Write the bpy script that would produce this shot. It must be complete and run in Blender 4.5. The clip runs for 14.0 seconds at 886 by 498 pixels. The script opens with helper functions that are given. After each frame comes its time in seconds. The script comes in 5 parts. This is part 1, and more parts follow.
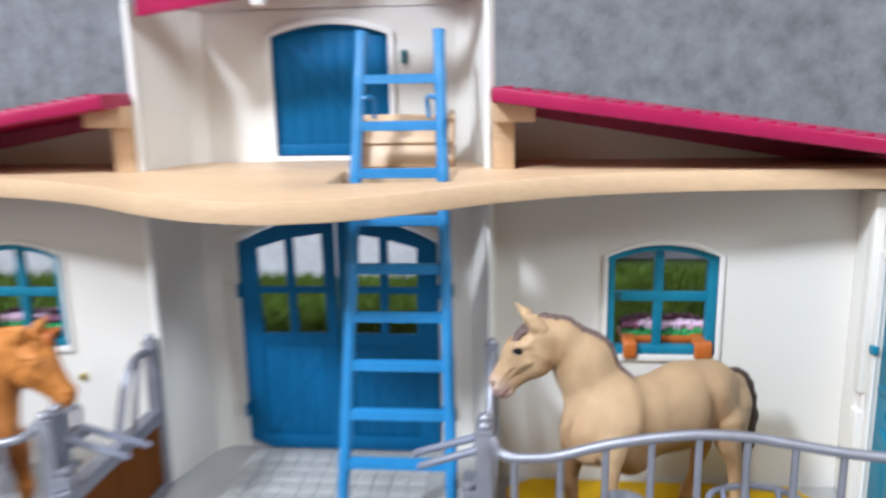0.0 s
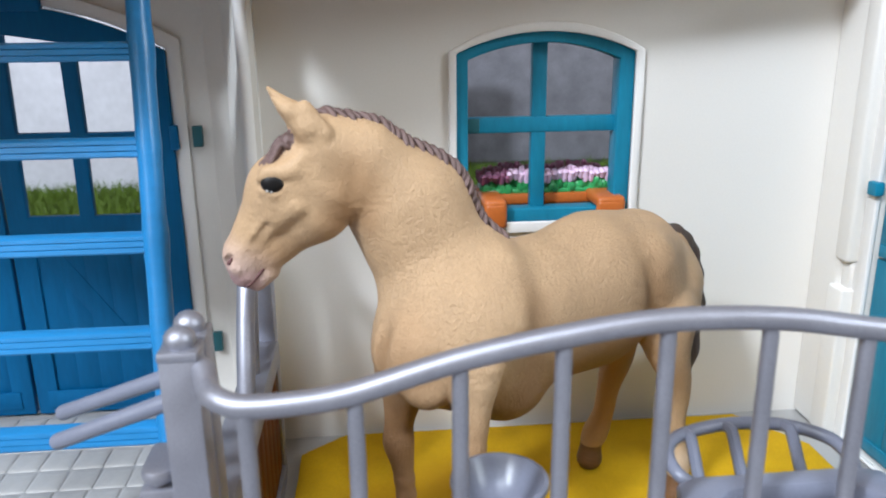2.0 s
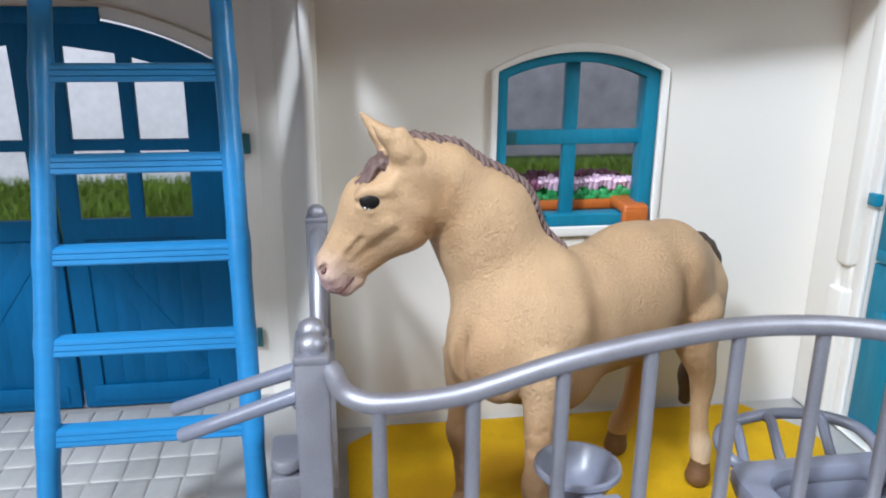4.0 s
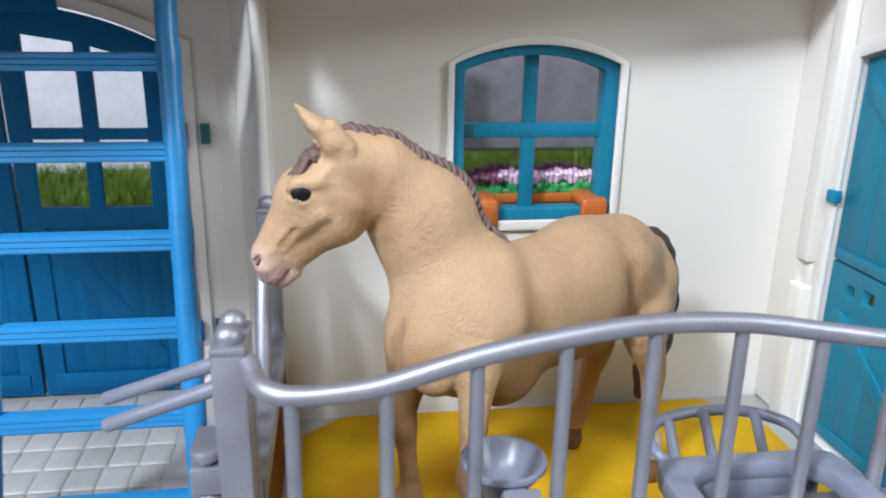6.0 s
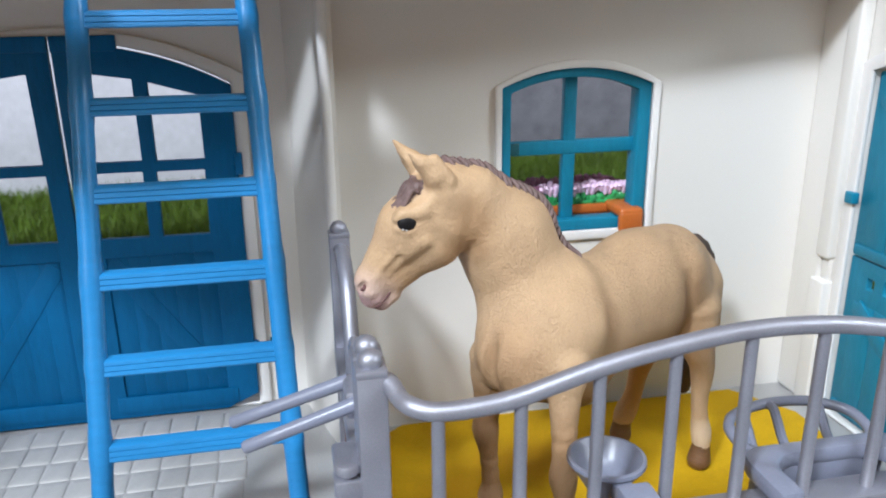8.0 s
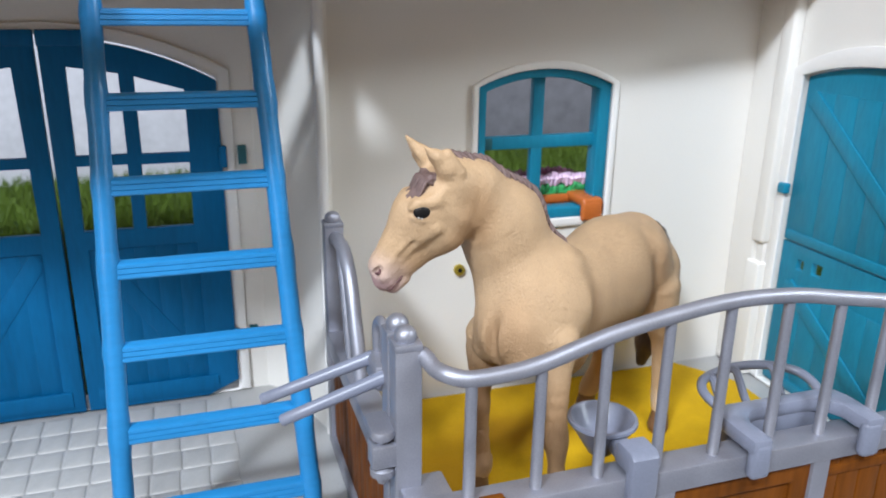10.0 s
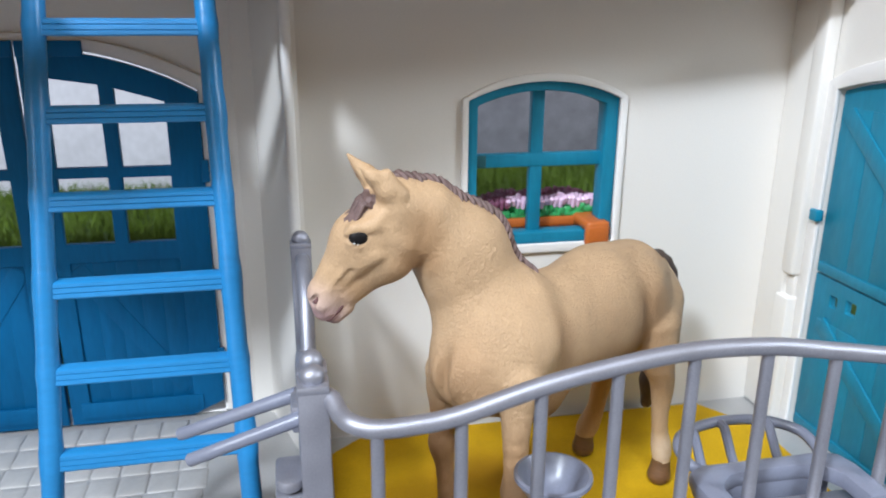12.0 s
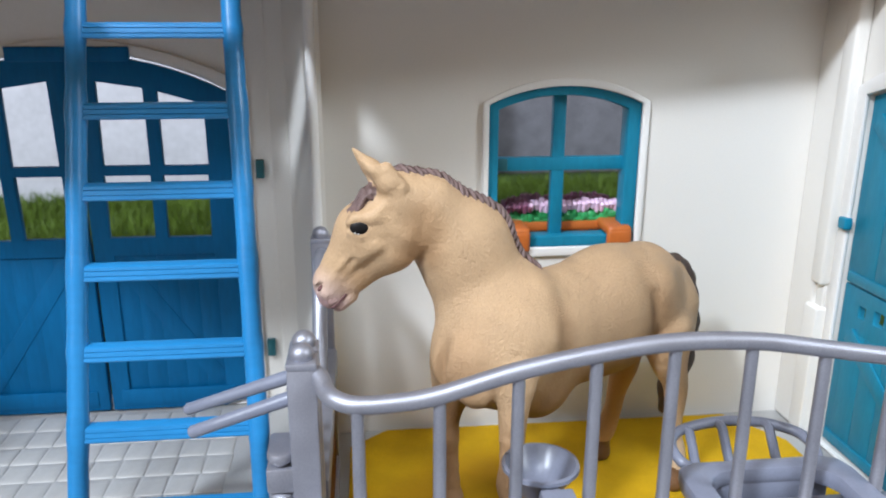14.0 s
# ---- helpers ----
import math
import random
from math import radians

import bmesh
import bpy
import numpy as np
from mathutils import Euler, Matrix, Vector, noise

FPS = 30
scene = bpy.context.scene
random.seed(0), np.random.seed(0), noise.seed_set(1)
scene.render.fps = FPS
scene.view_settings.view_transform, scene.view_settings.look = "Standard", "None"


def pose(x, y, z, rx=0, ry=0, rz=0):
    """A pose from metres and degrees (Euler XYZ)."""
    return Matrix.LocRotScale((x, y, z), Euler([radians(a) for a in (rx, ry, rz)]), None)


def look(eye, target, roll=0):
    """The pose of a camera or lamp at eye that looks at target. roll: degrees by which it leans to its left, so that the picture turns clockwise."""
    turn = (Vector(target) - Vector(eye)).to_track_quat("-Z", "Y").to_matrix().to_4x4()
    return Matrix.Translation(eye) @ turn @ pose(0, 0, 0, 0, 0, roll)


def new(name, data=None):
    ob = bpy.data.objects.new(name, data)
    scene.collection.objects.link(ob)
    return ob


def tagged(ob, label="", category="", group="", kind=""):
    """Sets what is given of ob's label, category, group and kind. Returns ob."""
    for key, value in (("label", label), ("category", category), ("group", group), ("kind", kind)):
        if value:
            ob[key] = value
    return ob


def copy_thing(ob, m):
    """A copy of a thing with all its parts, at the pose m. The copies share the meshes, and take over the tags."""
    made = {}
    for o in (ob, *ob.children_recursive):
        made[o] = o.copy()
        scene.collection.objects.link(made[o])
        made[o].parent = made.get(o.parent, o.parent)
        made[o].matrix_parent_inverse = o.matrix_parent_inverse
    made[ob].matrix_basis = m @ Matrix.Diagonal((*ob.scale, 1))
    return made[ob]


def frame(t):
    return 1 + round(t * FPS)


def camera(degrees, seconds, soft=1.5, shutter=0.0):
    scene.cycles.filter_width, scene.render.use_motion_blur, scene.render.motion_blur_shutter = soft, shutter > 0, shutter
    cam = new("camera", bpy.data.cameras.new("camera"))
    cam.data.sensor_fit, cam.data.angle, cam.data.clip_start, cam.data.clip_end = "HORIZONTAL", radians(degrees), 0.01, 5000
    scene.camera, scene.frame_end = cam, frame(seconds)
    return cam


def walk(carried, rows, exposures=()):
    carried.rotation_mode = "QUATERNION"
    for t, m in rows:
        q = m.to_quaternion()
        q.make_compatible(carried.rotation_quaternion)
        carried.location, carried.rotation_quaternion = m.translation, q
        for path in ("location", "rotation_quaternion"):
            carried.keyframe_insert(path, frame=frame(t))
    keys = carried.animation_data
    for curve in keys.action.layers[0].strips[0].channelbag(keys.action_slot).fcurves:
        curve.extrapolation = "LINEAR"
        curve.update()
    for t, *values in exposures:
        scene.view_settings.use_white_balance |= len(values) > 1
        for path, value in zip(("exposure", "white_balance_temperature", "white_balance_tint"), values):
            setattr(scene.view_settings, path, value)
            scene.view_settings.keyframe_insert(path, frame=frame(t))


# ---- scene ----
# ---- camera and walk ----
cam = camera(59.90, 14.0, 1.8, 0.5)
cam.data.dof.use_dof, cam.data.dof.focus_distance, cam.data.dof.aperture_fstop = True, 0.198, 25.0
PATH = [
    (0, (0.00004, -0.00758, 0.20678), (-0.02890, 0.28425, 0.14353), -1.13),
    (0.1, (0.00416, 0.01718, 0.19301), (-0.02060, 0.31050, 0.13515), -1.04),
    (0.2, (0.00370, 0.03820, 0.17690), (-0.01610, 0.33150, 0.11920), -1.20),
    (0.3, (0.00352, 0.05370, 0.16099), (-0.01043, 0.34843, 0.10677), -1.40),
    (0.4, (0.00274, 0.06939, 0.15519), (-0.00364, 0.36319, 0.09483), -1.43),
    (0.5, (0.00252, 0.07742, 0.15352), (-0.00152, 0.36994, 0.08708), -1.15),
    (0.7, (0.00879, 0.10010, 0.14951), (0.00804, 0.39122, 0.07705), -1.76),
    (0.8, (0.01542, 0.11001, 0.14355), (0.01877, 0.40048, 0.06861), -1.47),
    (1, (0.02489, 0.11762, 0.13204), (0.03645, 0.40621, 0.05092), -1.08),
    (1.5, (0.02338, 0.12495, 0.13189), (0.04357, 0.41259, 0.04910), -0.87),
    (2, (0.01883, 0.14203, 0.12875), (0.04605, 0.42893, 0.04540), -0.64),
    (2.5, (0.00749, 0.14671, 0.12941), (0.04546, 0.43225, 0.04560), -0.51),
    (2.7, (-0.00000, 0.14281, 0.13040), (0.04630, 0.42701, 0.04622), -0.48),
    (4.8, (-0.00796, 0.12933, 0.14075), (0.03177, 0.41304, 0.05170), 0.84),
    (5, (0.00772, 0.13339, 0.13889), (0.04781, 0.41711, 0.05002), 0.23),
    (5.5, (0.01386, 0.13226, 0.14014), (0.05592, 0.41509, 0.04936), 0.54),
    (6, (0.00788, 0.12829, 0.13892), (0.04797, 0.41126, 0.04770), 0.92),
    (6.5, (0.00049, 0.12499, 0.14187), (0.03714, 0.40848, 0.05083), 0.83),
    (7, (-0.00804, 0.12356, 0.14298), (0.02576, 0.40744, 0.05205), 0.81),
    (7.5, (-0.01036, 0.12473, 0.13955), (0.03426, 0.40705, 0.04844), 0.18),
    (7.7, (-0.01592, 0.12334, 0.14575), (0.03294, 0.40492, 0.05452), -0.27),
    (9.8, (-0.04990, 0.11282, 0.15266), (0.03740, 0.38394, 0.05848), 0.64),
    (10, (-0.05262, 0.11098, 0.15204), (0.03633, 0.38154, 0.05779), 0.81),
    (10.5, (-0.05143, 0.11244, 0.15418), (0.03967, 0.38261, 0.06084), 0.89),
    (11, (-0.04648, 0.11321, 0.15321), (0.04500, 0.38364, 0.06104), 1.05),
    (11.5, (-0.03049, 0.11800, 0.15103), (0.05072, 0.39164, 0.05871), 1.35),
    (12, (-0.01468, 0.11992, 0.15101), (0.04279, 0.40010, 0.06049), 0.35),
    (12.5, (-0.00942, 0.11436, 0.14763), (0.04187, 0.39605, 0.05808), 0.14),
    (13, (-0.00851, 0.10859, 0.14794), (0.03309, 0.39202, 0.05885), -0.01),
    (13.5, (-0.00430, 0.10828, 0.14603), (0.02953, 0.39371, 0.06008), 0.15),
    (14, (0.00105, 0.10973, 0.14667), (0.03200, 0.39617, 0.06303), 0.09),
]
walk(cam, [(t, look(eye, target, roll)) for t, eye, target, roll in PATH])

# ---- light: a ceiling lamp, two added fills, a lamp at the side, and a bright room round the toy stable ----
world = bpy.data.worlds.new("room_light")
scene.world = world
world.use_nodes = True
# a pale ceiling above, greyer walls and floor below
wn = world.node_tree
wco, wsep, wmap = wn.nodes.new("ShaderNodeTexCoord"), wn.nodes.new("ShaderNodeSeparateXYZ"), wn.nodes.new("ShaderNodeMapRange")
wmap.inputs["From Min"].default_value, wmap.inputs["From Max"].default_value = -0.6, 1.0
wmap.inputs["To Min"].default_value, wmap.inputs["To Max"].default_value = 0.20, 0.27
wn.links.new(wco.outputs["Generated"], wsep.inputs[0])
wn.links.new(wsep.outputs["Z"], wmap.inputs["Value"])
wn.nodes["Background"].inputs[0].default_value = (1.0, 0.70, 0.36, 1)
wn.links.new(wmap.outputs["Result"], wn.nodes["Background"].inputs[1])
scene.view_settings.exposure = 0.0


def lamp(name, target, way, distance, size, power, colour):
    data = bpy.data.lights.new(name, "AREA")
    data.shape, data.size, data.energy, data.color = "DISK", size, power, colour
    ob = new(name, data)
    w = Vector(way).normalized()
    ob.matrix_world = look(Vector(target) - w * distance, target)
    return ob


# added broad fill from above, lifts floor, felt and gate tops; no known lamp
lamp("overhead_fill", (-0.05, 0.35, 0.08), (0.10, 0.72, -1.0), 1.9, 0.45, 21, (0.785, 0.875, 1.0))
lamp("ceiling_lamp_left", (-0.04, 0.35, 0.14), (0.90, 1.0, -1.10), 1.9, 0.24, 44, (0.785, 0.875, 1.0))
# soft fill added from the front left for shaded walls; no window there
lamp("front_left_fill", (-0.03, 0.36, 0.10), (0.85, 1.0, -0.52), 1.9, 0.8, 6.0, (0.90, 0.95, 1.0))
lamp("side_lamp", (-0.05, 0.35, 0.10), (-0.88, 0.52, -0.56), 2.2, 0.5, 24, (0.80, 0.90, 1.0))

# ---- materials ----
def material(name, colour, rough=0.5, metal=0.0, vary=0.06, grain=900.0, bump=0.05, blotch=60.0, dist=0.0002, spec=0.5, stretch=(1, 1, 1)):
    """Procedural surface: colour varied at two scales, fine relief; grain and blotch in cycles per metre."""
    m = bpy.data.materials.new(name)
    m.use_nodes = True
    nt = m.node_tree
    b = nt.nodes["Principled BSDF"]
    b.inputs["Roughness"].default_value, b.inputs["Metallic"].default_value = rough, metal
    b.inputs["Specular IOR Level"].default_value = spec
    co = nt.nodes.new("ShaderNodeTexCoord")
    mp = nt.nodes.new("ShaderNodeMapping")
    mp.inputs["Scale"].default_value = stretch
    nt.links.new(co.outputs["Object"], mp.inputs["Vector"])
    big, fine = nt.nodes.new("ShaderNodeTexNoise"), nt.nodes.new("ShaderNodeTexNoise")
    big.inputs["Scale"].default_value, fine.inputs["Scale"].default_value = blotch, grain
    big.inputs["Detail"].default_value, fine.inputs["Detail"].default_value = 3, 4
    for n in (big, fine):
        nt.links.new(mp.outputs["Vector"], n.inputs["Vector"])
    add = nt.nodes.new("ShaderNodeMath")
    add.operation = "ADD"
    nt.links.new(big.outputs["Fac"], add.inputs[0])
    nt.links.new(fine.outputs["Fac"], add.inputs[1])
    ramp = nt.nodes.new("ShaderNodeMapRange")
    ramp.inputs["From Min"].default_value, ramp.inputs["From Max"].default_value = 0.6, 1.4
    nt.links.new(add.outputs[0], ramp.inputs["Value"])
    mix = nt.nodes.new("ShaderNodeMix")
    mix.data_type = "RGBA"
    low = tuple(c * (1 - 2 * vary) for c in colour)
    mix.inputs["A"].default_value = (*low, 1)
    mix.inputs["B"].default_value = (*[min(1, c * (1 + vary)) for c in colour], 1)
    nt.links.new(ramp.outputs["Result"], mix.inputs["Factor"])
    nt.links.new(mix.outputs["Result"], b.inputs["Base Color"])
    rr = nt.nodes.new("ShaderNodeMapRange")
    rr.inputs["To Min"].default_value, rr.inputs["To Max"].default_value = max(0.02, rough - 0.08), min(1, rough + 0.08)
    nt.links.new(big.outputs["Fac"], rr.inputs["Value"])
    nt.links.new(rr.outputs["Result"], b.inputs["Roughness"])
    bp = nt.nodes.new("ShaderNodeBump")
    bp.inputs["Strength"].default_value, bp.inputs["Distance"].default_value = bump, dist
    nt.links.new(fine.outputs["Fac"], bp.inputs["Height"])
    nt.links.new(bp.outputs["Normal"], b.inputs["Normal"])
    return m


def relief(m, scale, dist, strength=1.0, detail=2.0, stretch=(1, 1, 1), rough=0.5, calm=None):
    """A further layer of relief over the one a material has; scale in cycles per metre; weaker round a calm place."""
    nt = m.node_tree
    b = nt.nodes["Principled BSDF"]
    src = b.inputs["Normal"].links[0].from_socket
    co, mp = nt.nodes.new("ShaderNodeTexCoord"), nt.nodes.new("ShaderNodeMapping")
    mp.inputs["Scale"].default_value = stretch
    nz, bp = nt.nodes.new("ShaderNodeTexNoise"), nt.nodes.new("ShaderNodeBump")
    nz.inputs["Scale"].default_value, nz.inputs["Detail"].default_value, nz.inputs["Roughness"].default_value = scale, detail, rough
    nz.inputs["Distortion"].default_value = 0.4
    bp.inputs["Strength"].default_value, bp.inputs["Distance"].default_value = strength, dist
    nt.links.new(co.outputs["Object"], mp.inputs["Vector"])
    nt.links.new(mp.outputs["Vector"], nz.inputs["Vector"])
    nt.links.new(nz.outputs["Fac"], bp.inputs["Height"])
    nt.links.new(src, bp.inputs["Normal"])
    nt.links.new(bp.outputs["Normal"], b.inputs["Normal"])
    if calm:
        far = nt.nodes.new("ShaderNodeVectorMath")
        far.operation = "DISTANCE"
        far.inputs[1].default_value = calm[0]
        rg = nt.nodes.new("ShaderNodeMapRange")
        rg.inputs["From Min"].default_value, rg.inputs["From Max"].default_value = calm[1], calm[2]
        rg.inputs["To Min"].default_value, rg.inputs["To Max"].default_value = 0.35 * strength, strength
        nt.links.new(co.outputs["Object"], far.inputs[0])
        nt.links.new(far.outputs["Value"], rg.inputs["Value"])
        nt.links.new(rg.outputs["Result"], bp.inputs["Strength"])


def paint_by_place(m, centre, near, far, colour, amount=1.0, scale=(1, 1, 1)):
    """Sprayed paint and painted-in shade on a figurine, patches on felt: colour round a place of the object, fading out
    between two radii.
    """
    nt = m.node_tree
    b = nt.nodes["Principled BSDF"]
    src = b.inputs["Base Color"].links[0].from_socket
    co = nt.nodes.new("ShaderNodeTexCoord")
    sub = nt.nodes.new("ShaderNodeVectorMath")
    sub.operation = "SUBTRACT"
    sub.inputs[1].default_value = centre
    mul = nt.nodes.new("ShaderNodeVectorMath")
    mul.operation = "MULTIPLY"
    mul.inputs[1].default_value = scale
    ln = nt.nodes.new("ShaderNodeVectorMath")
    ln.operation = "LENGTH"
    rg = nt.nodes.new("ShaderNodeMapRange")
    rg.interpolation_type = "SMOOTHSTEP"
    rg.inputs["From Min"].default_value, rg.inputs["From Max"].default_value = near, far
    rg.inputs["To Min"].default_value, rg.inputs["To Max"].default_value = amount, 0.0
    mix = nt.nodes.new("ShaderNodeMix")
    mix.data_type = "RGBA"
    mix.inputs["B"].default_value = (*colour, 1)
    nt.links.new(co.outputs["Object"], sub.inputs[0])
    nt.links.new(sub.outputs[0], mul.inputs[0])
    nt.links.new(mul.outputs[0], ln.inputs[0])
    nt.links.new(ln.outputs["Value"], rg.inputs["Value"])
    nt.links.new(rg.outputs["Result"], mix.inputs["Factor"])
    nt.links.new(src, mix.inputs["A"])
    nt.links.new(mix.outputs["Result"], b.inputs["Base Color"])


WALL = material("cream_wall_plastic", (0.715, 0.69, 0.645), 0.42, vary=0.02, grain=1500, bump=0.04, blotch=18)
TRIM = material("white_trim_plastic", (0.76, 0.745, 0.72), 0.38, vary=0.02, grain=1500, bump=0.04, blotch=25)
BLUE = material("blue_plastic", (0.0018, 0.110, 0.27), 0.48, spec=0.15, vary=0.10, grain=700, bump=0.35, blotch=70, stretch=(1, 1, 0.2))
LADDER = material("ladder_blue_plastic", (0.014, 0.195, 0.45), 0.36, vary=0.08, grain=600, bump=0.35, blotch=70, stretch=(0.3, 1, 1))
TEAL = material("teal_plastic", (0.008, 0.195, 0.31), 0.42, spec=0.3, vary=0.10, grain=700, bump=0.4, blotch=60, stretch=(1, 1, 0.25))
SLOT = material("dark_teal_plastic", (0.012, 0.10, 0.12), 0.4, vary=0.05)
GREY = material("silver_grey_plastic", (0.345, 0.35, 0.40), 0.48, metal=0.7, vary=0.09, grain=2600, bump=0.10, blotch=120)
PALE = material("pale_grey_plastic", (0.19, 0.205, 0.265), 0.33, metal=0.0, vary=0.06, grain=1500, bump=0.08, blotch=150)
FLOOR = material("grey_floor_plastic", (0.39, 0.387, 0.38), 0.34, vary=0.06, grain=1200, bump=0.1, blotch=60)
TILE = material("grey_tile_plastic", (0.39, 0.387, 0.38), 0.42, vary=0.06, grain=1100, bump=0.1, blotch=80)
LOFT = material("tan_board_plastic", (0.64, 0.44, 0.27), 0.42, vary=0.08, grain=500, bump=0.15, blotch=40, stretch=(0.2, 1, 1))
ROOF = material("crimson_roof_plastic", (0.37, 0.007, 0.068), 0.36, vary=0.1, grain=700, bump=0.2, blotch=50)
BROWN = material("brown_board_plastic", (0.16, 0.047, 0.005), 0.55, spec=0.12, vary=0.25, grain=420, bump=0.6, blotch=60, stretch=(1, 1, 0.12))
FELT = material("yellow_felt", (0.64, 0.375, 0.010), 0.95, vary=0.12, grain=2600, bump=0.7, blotch=70, dist=0.0004, spec=0.15)
# two greys for the backdrop felt: one as if shaded, one as if lit
SHADEDFELT = material("shaded_grey_felt", (0.19, 0.19, 0.215), 0.98, vary=0.18, grain=500, bump=0.6, blotch=60, dist=0.003, spec=0.1)
LITFELT = material("lit_grey_felt", (0.52, 0.525, 0.57), 0.98, vary=0.08, grain=200, bump=0.1, blotch=40, dist=0.003, spec=0.1)
CARPET = material("grey_carpet", (0.30, 0.305, 0.33), 0.98, vary=0.24, grain=620, bump=1.0, blotch=40, dist=0.003, spec=0.1)
GRASS = material("artificial_turf", (0.083, 0.138, 0.016), 0.6, vary=0.25, grain=120, bump=0.1, blotch=25, spec=0.25)
TURF = material("turf_backing", (0.05, 0.11, 0.02), 0.8, vary=0.3, grain=200, bump=0.3, blotch=30)
POT = material("terracotta_plastic", (0.47, 0.12, 0.022), 0.4, vary=0.1, grain=800, bump=0.1)
PETAL = material("pink_petals", (0.84, 0.60, 0.78), 0.45, vary=0.08, grain=600, bump=0.1, blotch=120)
MAUVE = material("mauve_petals", (0.30, 0.11, 0.20), 0.45, vary=0.12, grain=600, bump=0.1, blotch=120)
LEAF = material("green_leaves", (0.03, 0.30, 0.09), 0.4, vary=0.2, grain=500, bump=0.1)
BRASS = material("yellow_brass", (0.55, 0.42, 0.06), 0.35, metal=0.6, vary=0.1)
BLACK = material("black_gloss", (0.010, 0.009, 0.009), 0.45, spec=0.2, vary=0.05, bump=0.0)
COAT = material("buckskin_coat", (0.52, 0.345, 0.198), 0.50, vary=0.08, grain=2600, bump=0.5, blotch=150, dist=0.0003, spec=0.35, stretch=(1, 1, 0.6))
relief(COAT, 1250, 0.0007, 0.8, 4.0, (1.1, 1.1, 0.7), 0.7, ((-0.052, -0.012, 0.094), 0.012, 0.030))
relief(COAT, 420, 0.0010, 0.2, 2.0)
MANE = material("grey_brown_mane", (0.165, 0.105, 0.095), 0.6, vary=0.2, grain=1400, bump=0.6, blotch=200, dist=0.0005)
TAIL = material("dark_brown_tail", (0.075, 0.045, 0.032), 0.6, vary=0.2, grain=1200, bump=0.6, blotch=200, dist=0.0005, stretch=(1, 1, 0.2))
HOOF = material("brown_hoof", (0.17, 0.085, 0.04), 0.5, vary=0.2, grain=900, bump=0.3, stretch=(0.4, 0.4, 1.5))
EYEWHITE = material("white_lash_paint", (0.55, 0.53, 0.50), 0.4, vary=0.03)
MOUTH = material("dark_mouth_paint", (0.13, 0.055, 0.055), 0.6, vary=0.1)
CHESTNUT = material("chestnut_coat", (0.56, 0.20, 0.04), 0.55, vary=0.1, grain=1300, bump=0.5, blotch=70, dist=0.0005)
BLOND = material("blond_mane", (0.72, 0.56, 0.34), 0.6, vary=0.1, grain=1200, bump=0.6, blotch=150, dist=0.0005)

# ---- mesh helpers (lengths in millimetres) ----
MM = 0.001


def part(name, bm, mat, parent=None, label="", smooth=True, angle=38):
    """Links a bmesh, drawn in millimetres, as one mesh object."""
    bmesh.ops.recalc_face_normals(bm, faces=bm.faces[:])
    bmesh.ops.scale(bm, vec=(MM, MM, MM), verts=bm.verts[:])
    for f in bm.faces:
        f.smooth = smooth
    if smooth:
        for e in bm.edges:
            e.smooth = len(e.link_faces) == 2 and e.calc_face_angle(0) < radians(angle)
    me = bpy.data.meshes.new(name)
    bm.to_mesh(me)
    bm.free()
    for m in mat if isinstance(mat, (list, tuple)) else [mat]:
        me.materials.append(m)
    ob = new(name, me)
    ob.parent = parent
    if label:
        ob["label"] = label
    return ob


def thing(name, label, category, group="", kind="", at=(0, 0, 0)):
    ob = new(name)
    ob.empty_display_size = 0.01
    ob.location = Vector(at) * MM
    return tagged(ob, label, category, group, kind)


def box(bm, x0, x1, y0, y1, z0, z1, bevel=0.4, seg=2, m=None):
    made = bmesh.ops.create_cube(bm, size=1.0)["verts"]
    bmesh.ops.transform(bm, matrix=Matrix.Translation(((x0 + x1) / 2, (y0 + y1) / 2, (z0 + z1) / 2)) @ Matrix.Diagonal((x1 - x0, y1 - y0, z1 - z0, 1)), verts=made)
    if bevel:
        edges = list({e for v in made for e in v.link_edges})
        out = bmesh.ops.bevel(bm, geom=edges, offset=bevel, segments=seg, profile=0.5, affect="EDGES")
        made = list({v for f in out["faces"] for v in f.verts} | {v for v in made if v.is_valid})
    if m is not None:
        bmesh.ops.transform(bm, matrix=m, verts=made)
    return made


def tube(bm, pts, r, n=12, caps=True):
    """A round bar through the points; r is one radius or one a point."""
    pts = [Vector(p) for p in pts]
    rs = r if isinstance(r, (list, tuple)) else [r] * len(pts)
    rings, up = [], None
    for i, p in enumerate(pts):
        d = (pts[min(i + 1, len(pts) - 1)] - pts[max(i - 1, 0)]).normalized()
        if up is None:
            up = d.orthogonal().normalized()
        up = (up - d * up.dot(d)).normalized()
        side = d.cross(up)
        rings.append([bm.verts.new(p + (up * math.cos(a) + side * math.sin(a)) * rs[i]) for a in [2 * math.pi * k / n for k in range(n)]])
    for a, b in zip(rings, rings[1:]):
        for k in range(n):
            bm.faces.new((a[k], a[(k + 1) % n], b[(k + 1) % n], b[k]))
    if caps:
        bm.faces.new(rings[0][::-1])
        bm.faces.new(rings[-1])
    return rings


def smooth_path(pts, n=8):
    """Catmull-Rom through the points."""
    pts = [Vector(p) for p in pts]
    ext = [2 * pts[0] - pts[1], *pts, 2 * pts[-1] - pts[-2]]
    out = []
    for i in range(1, len(ext) - 2):
        a, b, c, d = ext[i - 1:i + 3]
        for k in range(n):
            t = k / n
            out.append(0.5 * ((2 * b) + (c - a) * t + (2 * a - 5 * b + 4 * c - d) * t * t + (3 * b - a - 3 * c + d) * t ** 3))
    return [*out, pts[-1]]


